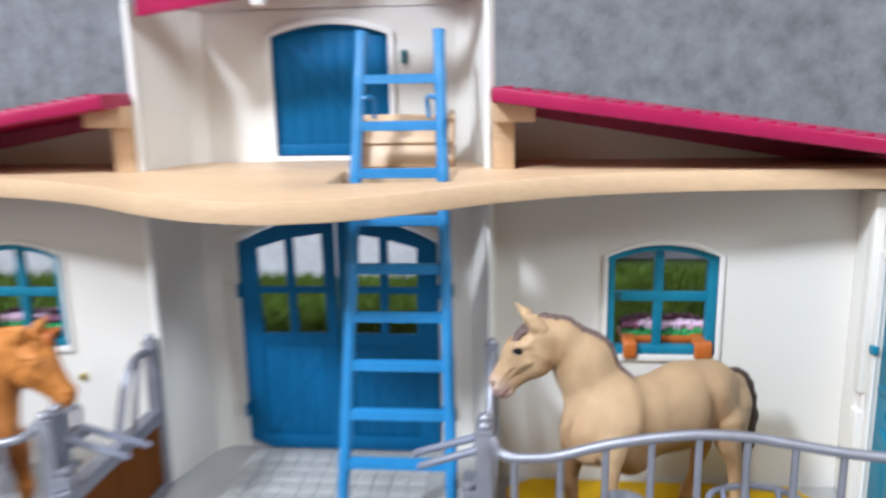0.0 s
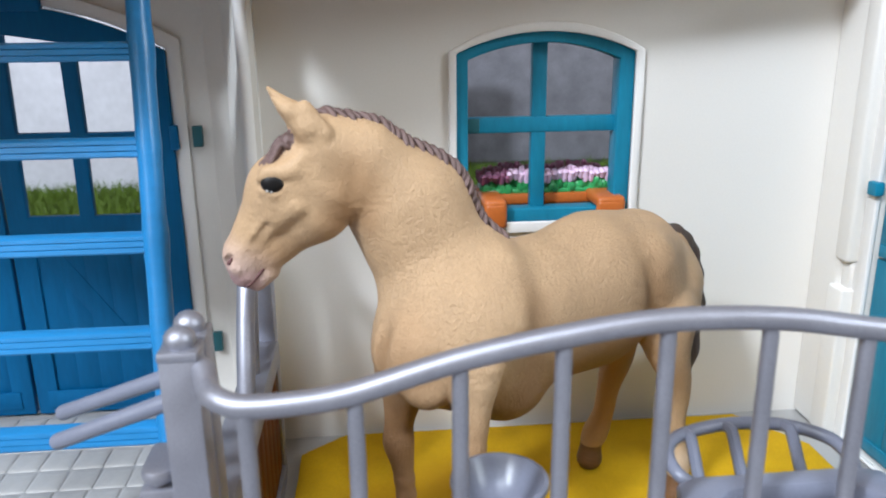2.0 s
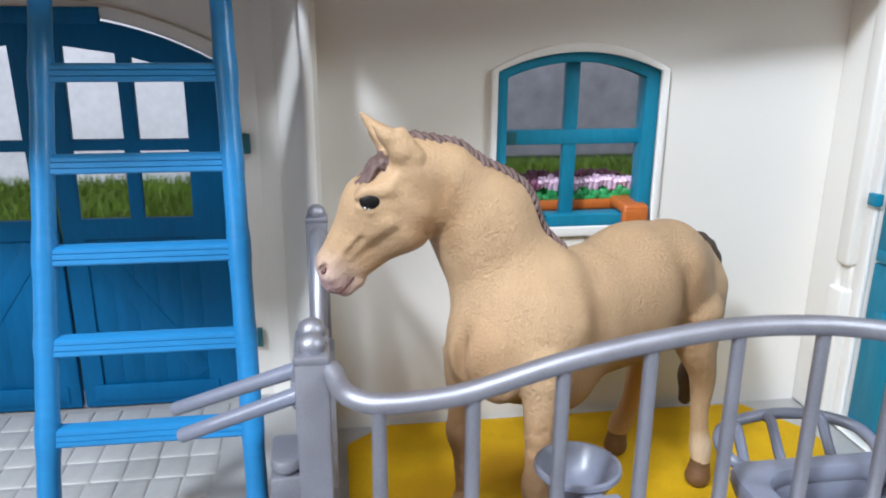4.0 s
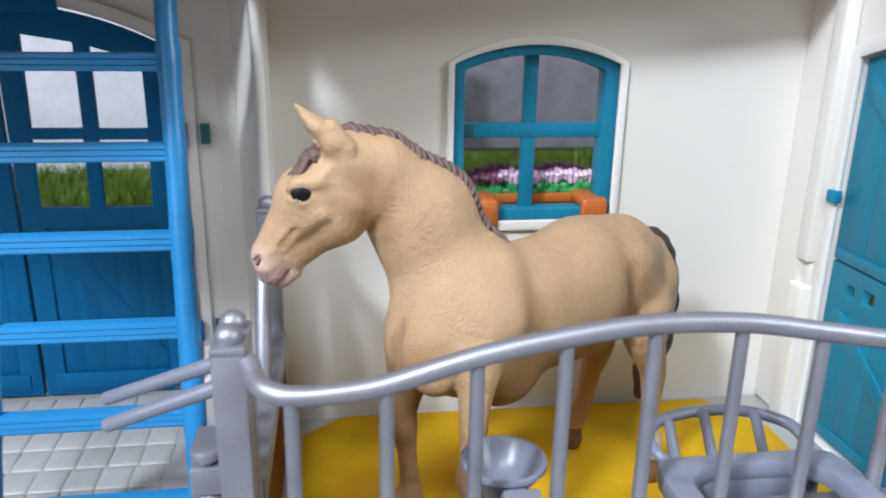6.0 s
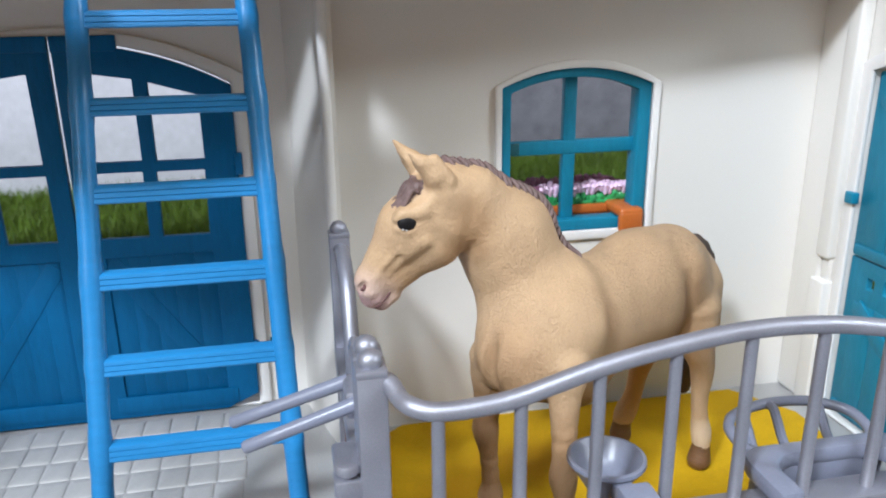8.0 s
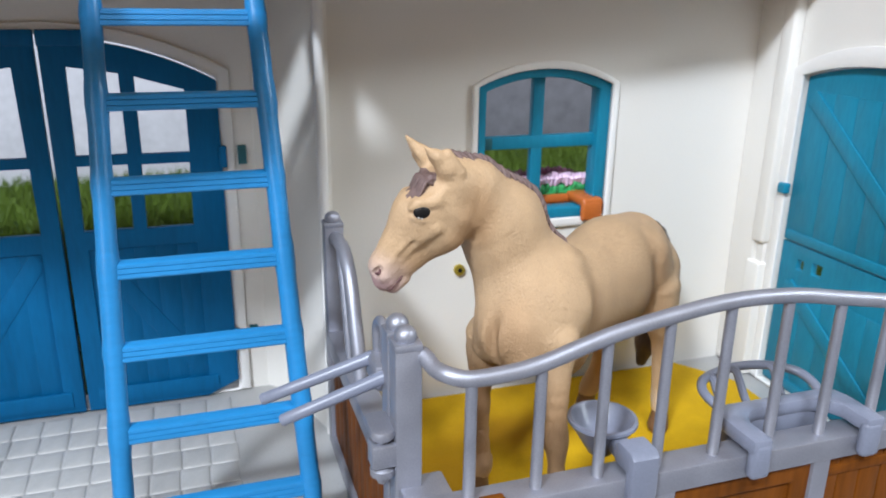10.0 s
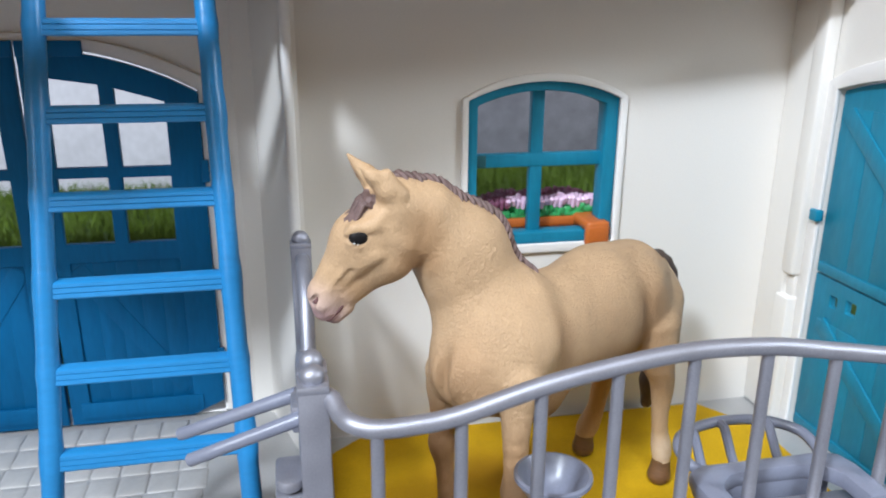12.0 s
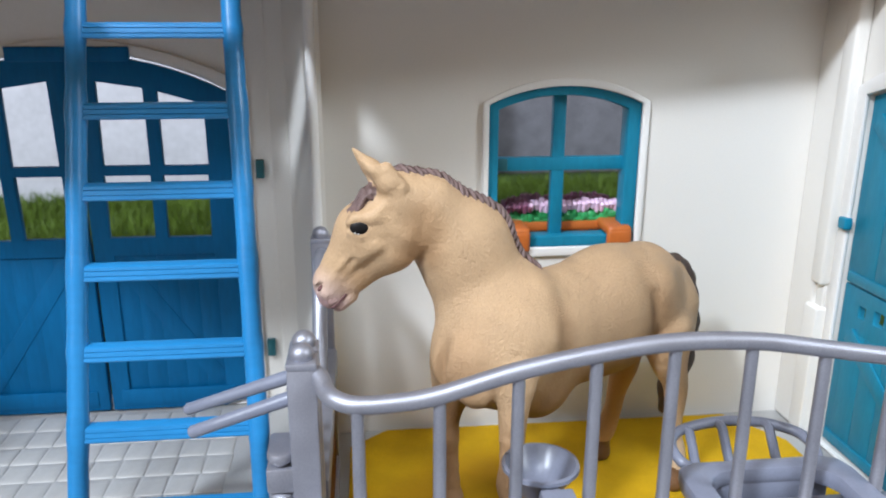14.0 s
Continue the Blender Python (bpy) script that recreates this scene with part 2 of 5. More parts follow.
def ball(bm, c, r, n=12, squash=(1, 1, 1)):
    made = bmesh.ops.create_uvsphere(bm, u_segments=n, v_segments=max(6, n * 2 // 3), radius=r)["verts"]
    bmesh.ops.transform(bm, matrix=Matrix.Translation(c) @ Matrix.Diagonal((*squash, 1)), verts=made)
    return made


def plate(bm, outline, depth, m, holes=(), bevel=0.0):
    """A flat board of the outline (x, y), with holes, from z = 0 to depth, laid by m."""
    before = set(bm.verts)
    edges = []
    for loop in (outline, *holes):
        vs = [bm.verts.new((x, y, 0)) for x, y in loop]
        edges += [bm.edges.new((vs[i], vs[(i + 1) % len(vs)])) for i in range(len(vs))]
    faces = [g for g in bmesh.ops.triangle_fill(bm, edges=edges, use_beauty=True, normal=(0, 0, 1))["geom"] if isinstance(g, bmesh.types.BMFace)]
    ext = bmesh.ops.extrude_face_region(bm, geom=faces)["geom"]
    bmesh.ops.translate(bm, vec=(0, 0, depth), verts=[g for g in ext if isinstance(g, bmesh.types.BMVert)])
    made = [v for v in bm.verts if v not in before]
    if bevel:
        rim = [e for e in bm.edges if e.verts[0] in set(made) and len(e.link_faces) == 2 and e.calc_face_angle(0) > radians(60)]
        bmesh.ops.bevel(bm, geom=rim, offset=bevel, segments=2, profile=0.5, affect="EDGES")
        made = [v for v in bm.verts if v not in before]
    bmesh.ops.transform(bm, matrix=m, verts=made)
    return made


def arch(x0, x1, z0, spring, apex, n=14):
    """Outline of an opening with a segmental arch."""
    pts = [(x0, z0), (x1, z0)]
    half, rise = (x1 - x0) / 2, apex - spring
    rad = (half * half + rise * rise) / (2 * rise)
    cx, cz = (x0 + x1) / 2, apex - rad
    a0 = math.asin(half / rad)
    for k in range(n + 1):
        a = a0 - 2 * a0 * k / n
        pts.append((cx + rad * math.sin(a), cz + rad * math.cos(a)))
    return pts


def front(y, flip=1):
    """Lays a board drawn in (x, z) upright with its face at y, its depth going back."""
    return Matrix(((1, 0, 0, 0), (0, 0, flip, y), (0, 1, 0, 0), (0, 0, 0, 1)))


def along(p, q):
    """Lays a board drawn in (length, z) upright along the plan line from p to q; its depth goes to the right of the way."""
    d = Vector((q[0] - p[0], q[1] - p[1], 0)).normalized()
    nrm = Vector((d.y, -d.x, 0))
    return Matrix(((d.x, 0, nrm.x, p[0]), (d.y, 0, nrm.y, p[1]), (0, 1, 0, 0), (0, 0, 0, 1)))


AXIS = -99.0   # the stable is built alike on both sides of this line


def mx(x):
    return 2 * AXIS - x


MIRROR = Matrix.Translation((2 * AXIS * MM, 0, 0)) @ Matrix.Diagonal((-1, 1, 1, 1))

# ---- ground and backdrop ----
def sheet(name, x0, x1, y0, y1, z, nx, ny, mat, label, category, wave=0.0):
    bm = bmesh.new()
    grid = [[bm.verts.new((x0 + (x1 - x0) * i / nx, y0 + (y1 - y0) * j / ny, z + wave * noise.noise((i * 0.9, j * 0.9, 3.1)))) for i in range(nx + 1)] for j in range(ny + 1)]
    for j in range(ny):
        for i in range(nx):
            bm.faces.new((grid[j][i], grid[j][i + 1], grid[j + 1][i + 1], grid[j + 1][i]))
    return tagged(part(name, bm, mat), label, category, kind="structure")


sheet("ground", -4000, 4000, -3500, 1500, -9, 40, 40, CARPET, "grey mottled carpet under the toy stable", "carpet", 1.0)
bm = bmesh.new()
plate(bm, [(-4000, -9), (4000, -9), (4000, 2600), (-4000, 2600)], 30, front(935))
tagged(part("backdrop", bm, CARPET), "grey mottled felt backdrop behind the stable", "backdrop", kind="structure")
# added strips; lit left and shaded right of the backdrop put into their greys
for x0, x1, y0, m, tone in ((-900, 95, 812, LITFELT, "pale"), (60, 900, 912, SHADEDFELT, "dark")):
    bm = bmesh.new()
    box(bm, x0, x1, y0, y0 + 10, -4.8, 140, 1.0)
    tagged(part("backdrop", bm, m), tone + " grey added strip behind the turf, toned for light and shade", "backdrop", kind="structure")

bm = bmesh.new()
box(bm, -620, 620, 425, 905, -9, -5, 0.5)
tagged(part("turf_mat", bm, TURF), "green artificial turf mat behind the stable", "turf", kind="stuff")
rnd = random.Random(7)
verts, faces = [], []
for k in range(40000):
    x = rnd.uniform(-600, 600)
    y = 430 + (372 if x < 95 else 425) * rnd.random() ** 0.7
    h, a, w = rnd.uniform(8, 17), rnd.uniform(0, math.pi), rnd.uniform(0.5, 1.0)
    lx, ly = rnd.uniform(-7, 7), rnd.uniform(-7, 7)
    dx, dy = math.cos(a) * w, math.sin(a) * w
    i = len(verts)
    verts += [((x - dx) * MM, (y - dy) * MM, -0.006), ((x + dx) * MM, (y + dy) * MM, -0.006),
              ((x + lx * 0.4 + dx * 0.7) * MM, (y + ly * 0.4 + dy * 0.7) * MM, (h * 0.6 - 6) * MM), ((x + lx * 0.4 - dx * 0.7) * MM, (y + ly * 0.4 - dy * 0.7) * MM, (h * 0.6 - 6) * MM),
              ((x + lx) * MM, (y + ly) * MM, (h - 6) * MM)]
    faces += [(i, i + 1, i + 2, i + 3), (i + 3, i + 2, i + 4)]
me = bpy.data.meshes.new("turf_blades")
me.from_pydata(verts, [], faces)
me.materials.append(GRASS)
tagged(new("turf_blades", me), "short green plastic grass blades of the turf mat", "grass", kind="stuff")

# ---- the stable's base ----
bm = bmesh.new()
box(bm, mx(205), 205, 225, 412, -8, 0, 1.0)
tagged(part("floor", bm, FLOOR), "grey plastic base plate of the toy stable", "floor", kind="structure")

# ---- walls ----
WALL_Y, BAY_Y, EDGE_Y, TOP, THICK = 370.0, 399.0, 356.0, 160.0, 4.0
SPLAY_X = -31.0


def window_hole():
    return arch(44.2, 98.8, 70.0, 121.3, 127.6)


def back_wall(name, flip):
    f = (lambda x: x) if flip > 0 else mx
    bm = bmesh.new()
    plate(bm, [(f(x), z) for x, z in [(-13.5, 0), (170, 0), (170, TOP), (-13.5, TOP)]], THICK, front(WALL_Y), [[(f(x), z) for x, z in window_hole()]])
    tagged(part(name, bm, WALL), "cream plastic rear wall of a stall with a window", "wall", kind="structure")


back_wall("wall_stall_right", 1)
back_wall("wall_stall_left", -1)

# side walls with the stable door opening; drawn along y
DOOR_X = 166.0
for name, f in (("wall_side_right", 1), ("wall_side_left", -1)):
    x = DOOR_X if f > 0 else mx(DOOR_X)
    bm = bmesh.new()
    m = Matrix(((0, 0, f, x), (1, 0, 0, 0), (0, 1, 0, 0), (0, 0, 0, 1)))
    plate(bm, [(232, 0), (WALL_Y + THICK, 0), (WALL_Y + THICK, TOP), (232, TOP)], 5.0, m, [arch(276, 347, 1.0, 125.5, 131.5)])
    tagged(part(name, bm, WALL), "cream plastic side wall with an arched door opening", "wall", kind="structure")
    # upright pilaster in the corner
    bm = bmesh.new()
    a, b = sorted((x - f * 4.5, x + f * 0.5))
    box(bm, a, b, 355.5, 370.5, 0.2, TOP, 1.4, 3)
    a, b = sorted((x - f * 5.6, x))
    box(bm, a, b, 350.4, 358.0, 0.3, 50.4, 0.9, 3)
    a, b = sorted((x - f * 3.0, x))
    box(bm, a, b, 351.6, 357.0, 50.0, 60.0, 0.5, 2)
    a, b = sorted((x - f * 5.2, x))
    box(bm, a, b, 350.8, 357.4, 58.6, TOP - 4, 1.2, 3)
    tagged(part("trim", bm, WALL), "cream corner pilaster on a stepped plinth", "trim", kind="structure")
    # moulding round the door
    bm = bmesh.new()
    m = Matrix(((0, 0, -f, x), (1, 0, 0, 0), (0, 1, 0, 0), (0, 0, 0, 1)))
    plate(bm, arch(270.5, 352.5, 0.6, 127, 138), 1.8, m, [arch(276.5, 346.5, 0.1 + 0.9, 125.5, 131)], bevel=0.4)
    tagged(part("trim", bm, TRIM), "white moulding round the arched stable door", "trim", kind="structure")

# bay with the double door: flat back and two splayed sides, in two storeys
ROOM_TOP = 246.0
bm = bmesh.new()
plate(bm, [(mx(SPLAY_X) - 1, 0), (SPLAY_X + 1, 0), (SPLAY_X + 1, ROOM_TOP), (mx(SPLAY_X) - 1, ROOM_TOP)], THICK, front(BAY_Y),
      [arch(-155.5, -42.5, 0.5, 123.5, 138.5, 24), arch(-129.5, -66.0, 169.0, 232.5, 238.5)])
tagged(part("wall_bay", bm, WALL), "cream plastic wall with double door below and loft door above", "wall", kind="structure")
for name, f in (("wall_splay_right", 1), ("wall_splay_left", -1)):
    g = (lambda v: v) if f > 0 else mx
    bm = bmesh.new()
    for p, q in (((g(-33.0), BAY_Y + 1), (g(-25.0), 393.0)), ((g(-25.0), 393.2), (g(-14.0), EDGE_Y))):
        length = math.dist(p, q)
        plate(bm, [(0, 0), (length, 0), (length, ROOM_TOP), (0, ROOM_TOP)], -3.5 * f, along(p, q))
    tagged(part(name, bm, WALL), "cream splayed side wall of the entrance bay", "wall", kind="structure")
    # rounded corner post in front of it and short return to the stall
    bm = bmesh.new()
    tube(bm, [(g(-13.6), EDGE_Y, 0), (g(-13.6), EDGE_Y, TOP), (g(-13.6), EDGE_Y, ROOM_TOP + 3)], 1.7, 14)
    a, b = sorted((g(-15.0), g(-12.0)))
    box(bm, a, b, EDGE_Y + 0.5, 371, 0.1, ROOM_TOP, 0.0)
    tagged(part("wall_corner", bm, TRIM), "white rounded corner between bay and stall", "wall", kind="structure")
    # thin wall over the stall up to the roof
    bm = bmesh.new()
    plate(bm, [(g(x), z) for x, z in [(-12, 160), (175, 160), (175, 168), (-12, 194)]], 3.0, front(396))
    tagged(part("wall_gable", bm, WALL), "cream low gable wall under the side roof", "wall", kind="structure")

# ---- trims of windows and doors ----
def window(f):
    g = (lambda v: v) if f > 0 else mx
    top = thing("window_1" if f > 0 else "window_2", "teal plastic arched window with four panes and white surround", "window", kind="structure")
    fl = lambda pts: [(g(x), z) for x, z in pts]
    bm = bmesh.new()
    plate(bm, fl(arch(42.6, 101.0, 67.2, 121.8, 130.0)), 1.6, front(WALL_Y - 1.6), [fl(arch(44.8, 98.4, 70.6, 121.2, 127.2))], bevel=0.5)
    part("surround", bm, TRIM, top, "white moulded surround")
    bm = bmesh.new()
    plate(bm, fl(arch(44.4, 98.6, 70.2, 121.2, 127.4)), 7.2, front(WALL_Y + 0.4), [fl(arch(48.4, 94.0, 74.2, 119.2, 124.0))], bevel=0.4)
    part("window_frame", bm, TEAL, top)
    bm = bmesh.new()
    a, b = sorted((g(68.3), g(72.9)))
    box(bm, a, b, 374.0, 377.4, 74, 124.4, 0.5)
    part("upright_bar", bm, TEAL, top)
    bm = bmesh.new()
    a, b = sorted((g(48.0), g(94.4)))
    box(bm, a, b, 373.7, 377.1, 97.4, 102.2, 0.5)
    part("cross_bar", bm, TEAL, top)
    bm = bmesh.new()
    a, b = sorted((g(47.9), g(52.2)))
    box(bm, a, b, 373.2, 374.4, 97.7, 101.9, 0.2)
    part("latch", bm, SLOT, top, "dark teal latch")


window(1)
window(-1)


def flower_box(f):
    g = (lambda v: v) if f > 0 else mx
    top = thing("flower_box", "terracotta flower box with pink blossoms hung on the window sill", "flower box", "flower boxes", at=(g(76), 388, 66))
    off = Vector((g(76), 388, 66))

    def put(name, bm, mat, label=""):
        bmesh.ops.translate(bm, vec=-off, verts=bm.verts[:])
        return part(name, bm, mat, top, label)

    bm = bmesh.new()
    a, b = sorted((g(54), g(98)))
    box(bm, a, b, 380.5, 396, 66, 76.4, 1.0)
    box(bm, a - 0.8, b + 0.8, 379.8, 396.8, 73.6, 77.0, 0.8)
    put("trough", bm, POT)
    for x0, x1 in ((53.0, 60.0), (88.0, 97.0)):
        bm = bmesh.new()
        a, b = sorted((g(x0), g(x1)))
        box(bm, a, b, 366.8, 384, 74.4, 78.0, 1.3, 3)
        box(bm, a, b, 366.6, 369.6, 69.0, 77.0, 1.3, 3)
        put("hook", bm, POT, "terracotta hook over the sill")
    r = random.Random(11)
    # a mound of leaves along the trough
    bm = bmesh.new()
    a, b = sorted((g(54.6), g(97.4)))
    box(bm, a, b, 381.0, 395.6, 76.2, 78.6, 1.1, 3)
    for middle, reach, high in ((58, 5.0, 1.4), (67.5, 6.5, 4.0), (80, 4.5, 2.6), (90.5, 6.0, 3.2), (95.5, 2.5, 4.2)):
        for k in range(int(reach * 4.5)):
            u = r.uniform(-1, 1)
            rise = high * (1 - u * u)
            c = Vector((g(max(55.0, min(97.0, middle + reach * u))), r.uniform(381.4, 384.5), 77.6 + rise * r.uniform(0.2, 1.0)))
            for q in ball(bm, c, r.uniform(1.1, 1.6), 7, (0.9, 0.8, 1.3)):
                q.co += 0.25 * noise.noise_vector(q.co * 0.9)
    put("leaves", bm, LEAF)
    # ribbed blossoms, packed side by side
    for name, mat, x0, x1, y0, y1, low in (("blossoms", PETAL, 63.5, 97, 381.6, 385.4, 0.0), ("blossoms", MAUVE, 62.5, 96, 387.6, 394.4, -0.2), ("blossoms", MAUVE, 54.5, 62.6, 381.6, 392.4, -0.8)):
        bm = bmesh.new()
        rows = max(2, int((y1 - y0) / 1.9))
        n = int((x1 - x0) / 1.75)
        for row in range(rows):
            for k in range(n + 1):
                x = x0 + (x1 - x0) * k / n + 0.85 * (row % 2)
                dome = 1.2 * abs(math.sin((x - 75) / 22.0 * math.pi)) ** 0.6
                foot = 79.8 + 1.6 * (0.5 + 0.5 * math.sin(x * 0.9)) if row == 0 else 79.5
                tip = 83.2 + low + dome + 0.3 * min(row, 2) + r.uniform(-0.5, 0.5)
                x, y = g(x + r.uniform(-0.25, 0.25)), y0 + (y1 - y0) * row / (rows - 1) + r.uniform(-0.35, 0.35)
                lean = -0.9 if row == 0 else r.uniform(-0.5, 0.5)
                tube(bm, [(x, y, foot), (x, y - 0.1, foot + 0.5), (x, y + 0.3 * lean, (foot + tip) / 2), (x + r.uniform(-0.3, 0.3), y + lean, tip - 0.6), (x, y + lean, tip)], [0.4, 0.85, 0.95, 1.05, 0.55], 7)
        put(name, bm, mat, "pale pink blossoms" if mat is PETAL else "dark mauve blossoms")


flower_box(1)
flower_box(-1)

# white surround of the double door and of the loft door
bm = bmesh.new()
plate(bm, arch(-159.0, -39.0, 0.4, 126.0, 142.0, 24), 1.8, front(BAY_Y - 1.8), [arch(-154.5, -43.5, 0.9, 123.0, 138.0, 24)], bevel=0.5)
tagged(part("trim", bm, TRIM), "white arched surround of the double door", "trim", kind="structure")
bm = bmesh.new()
plate(bm, arch(-132.0, -63.5, 168.0, 233.5, 241.0), 1.8, front(BAY_Y - 1.8), [arch(-128.8, -66.7, 169.8, 232.0, 237.8)], bevel=0.4)
box(bm, -132, -63.5, BAY_Y - 3.5, BAY_Y, 167.2, 169.9, 0.4)
tagged(part("trim", bm, TRIM), "white arched surround of the loft door", "trim", kind="structure")
# small slots of the door hinges in the wall
for x, z, dark in ((-36.2, 95.5, 1), (-36.2, 24.0, 1), (mx(-36.2), 95.5, 0), (mx(-36.2), 24.0, 0), (-58.5, 220.5, 1)):
    bm = bmesh.new()
    box(bm, x - 1.5, x + 1.5, BAY_Y - 2.2, BAY_Y + 1, z - 3.4, z + 3.4, 0.2)
    tagged(part("hinge_slot", bm, SLOT if dark else WALL), "small dark slot for a door hinge" if dark else "small cream hinge socket", "hinge")


def door_leaf(f):
    """One leaf of the blue double door; f = 1 is drawn for the left half and mirrored for the other."""
    g = (lambda v: v) if f > 0 else (lambda v: -198.0 - v)
    top = thing("door_1" if f > 0 else "door_2", "blue plastic stable door leaf with four open panes and plank panel", "door", kind="structure")
    fl = lambda pts: [(g(x), z) for x, z in pts]
    full = arch(-154.5, -43.5, 0.8, 122.5, 137.2, 40)
    out = [(-143.0, 0.8), (-99.6, 0.8)] + [p for p in full[2:] if p[0] < -99.6] + [(-154.5, 6.0)]
    out.insert(2, (-99.6, 137.1))
    panes = [[(-143.6, 97.6), (-127.7, 97.6), (-127.7, 124.3), (-143.6, 119.6)], [(-123.0, 97.8), (-106.5, 97.8), (-107.0, 127.8), (-123.0, 125.4)],
             [(-142.8, 70.6), (-126.8, 70.6), (-127.2, 94.0), (-143.3, 94.0)], [(-122.3, 70.8), (-105.8, 70.8), (-106.2, 94.2), (-122.7, 94.2)]]
    panel = [(-143.5, 9.0), (-106.5, 9.0), (-106.5, 64.0), (-143.5, 64.0)]
    bm = bmesh.new()
    plate(bm, fl(out), 3.0, front(BAY_Y - 3.4), [fl(p) for p in panes] + [fl(panel)], bevel=0.3)
    part("door_frame", bm, BLUE, top)
    bm = bmesh.new()
    a, b = sorted((g(-119.5), g(-99.4)))
    box(bm, a, b, BAY_Y - 3.8, BAY_Y - 1, 134.5, 139.6, 0.3)
    part("head_rail", bm, BLUE, top)
    for k in range(5):
        x0, x1 = -143.8 + 7.5 * k, -143.8 + 7.5 * (k + 1) - 0.01
        a, b = sorted((g(x0), g(x1)))
        bm = bmesh.new()
        box(bm, a, b, BAY_Y - 2.5, BAY_Y - 0.9, 8.6, 64.4, 0.05)
        part("plank", bm, BLUE, top)
    bm = bmesh.new()
    p, q = Vector((-142.0, 0, 12.0)), Vector((-108.0, 0, 62.0))
    n = Vector((q.z - p.z, 0, -(q.x - p.x))).normalized() * 3.2
    plate(bm, fl([(v.x, v.z) for v in (p - n, p + n, q + n, q - n)]), 0.6, front(BAY_Y - 2.8), bevel=0.2)
    part("brace", bm, BLUE, top)
    bm = bmesh.new()
    a, b = sorted((g(-147), g(-103.5)))
    box(bm, a, b, BAY_Y - 3.9, BAY_Y - 3.0, 3.0, 9.4, 0.3)
    part("foot_rail", bm, BLUE, top)
    bm = bmesh.new()
    for z in (95.5, 24.0):
        x = -154.8
        a, b = sorted((g(x - 1.5), g(x + 1.2)))
        box(bm, a, b, BAY_Y - 4.6, BAY_Y - 2.6, z - 4, z + 4, 0.5)
    part("hinge", bm, BLUE, top)


door_leaf(1)
door_leaf(-1)

# blue loft door, standing a little back in its opening
loft_door = thing("door_3", "blue plastic loft door with planks and a brace", "door", kind="structure")
bm = bmesh.new()
plate(bm, arch(-129.2, -66.3, 169.2, 232.2, 238.2), 2.0, front(BAY_Y + 1.6))
part("door_panel", bm, BLUE, loft_door)
for k in range(7):
    bm = bmesh.new()
    x0 = -125.0 + 7.9 * k
    zt = 231.5 + 4.5 * (1 - ((x0 + 4 + 97.7) / 32) ** 2)
    box(bm, x0, x0 + 7.85, BAY_Y + 0.9, BAY_Y + 1.8, 176, zt - 2, 0.1)
    part("plank", bm, BLUE, loft_door)
bm = bmesh.new()
box(bm, -127.5, -68.0, BAY_Y + 0.4, BAY_Y + 1.8, 170.2, 176.0, 0.4)
part("foot_rail", bm, BLUE, loft_door)
bm = bmesh.new()
plate(bm, [(-122, 228), (-117, 232), (-73, 180), (-78, 177)], 0.6, front(BAY_Y + 0.5), bevel=0.2)
part("brace", bm, BLUE, loft_door)


def stable_door(f):
    """Two-part teal stable door in the side wall."""
    x = DOOR_X if f > 0 else mx(DOOR_X)
    top = thing("door_4" if f > 0 else "door_5", "teal plastic two-part stable door with braces, closed", "door", kind="structure")
    m = Matrix(((0, 0, f, x + f * 1.2), (1, 0, 0, 0), (0, 1, 0, 0), (0, 0, 0, 1)))
    up = [p for p in arch(276.8, 346.2, 62.4, 125.0, 130.6)]
    for name, out, z0, z1, sgn in (("upper_leaf", up, 66, 120, 1), ("lower_leaf", [(276.8, 1.6), (346.2, 1.6), (346.2, 61.6), (276.8, 61.6)], 6, 46, -1)):
        bm = bmesh.new()
        holes = [] if sgn > 0 else [[(334.0, 51.9), (337.4, 51.9), (337.4, 56.0), (334.0, 56.0)], [(324.8, 52.4), (329.6, 52.4), (329.6, 57.0), (324.8, 57.0)]]
        plate(bm, out, 2.6, m, holes, bevel=0.3)
        leaf = part(name, bm, TEAL, top)
        for k in range(6):
            bm = bmesh.new()
            y0 = 281 + 10.2 * k
            a, b = sorted((x + f * 0.9, x + f * 1.6))
            box(bm, a, b, y0, y0 + 10.05, z0, z1, 0.2)
            part("plank", bm, TEAL, leaf)
        bm = bmesh.new()
        pz = ((342, z1 - 2), (283, z0 + 3)) if sgn > 0 else ((340, z1 - 1), (286, z0 + 2))
        p, q = Vector(pz[0]), Vector(pz[1])
        n = Vector((q.y - p.y, -(q.x - p.x))).normalized() * 3.0
        plate(bm, [tuple(v) for v in (p - n, p + n, q + n, q - n)], 1.0, Matrix.Translation((-f * 0.9, 0, 0)) @ m, bevel=0.2)
        part("brace", bm, TEAL, leaf)
        bm = bmesh.new()
        a, b = sorted((x + f * 0.4, x + f * 1.4))
        box(bm, a, b, 278, 345, z0 - 3.4, z0 + 0.4, 0.3)
        part("rail", bm, TEAL, leaf)
        if sgn > 0:
            bm = bmesh.new()
            a, b = sorted((x - f * 3.4, x - f * 0.4))
            box(bm, a, b, 345.0, 349.0, 80.5, 84.5, 0.5)
            part("hinge", bm, TEAL, leaf)


stable_door(1)
stable_door(-1)

# ---- loft floor with its curved front, and the open hatch ----
def loft_front(dx):
    t = [(0, 277), (30, 281), (60, 293), (88, 310), (120, 323), (145, 331), (170, 336), (222, 341), (320, 343)]
    for (a, ya), (b, yb) in zip(t, t[1:]):
        if a <= dx <= b:
            u = (dx - a) / (b - a)
            return ya + (yb - ya) * u
    return t[-1][1]


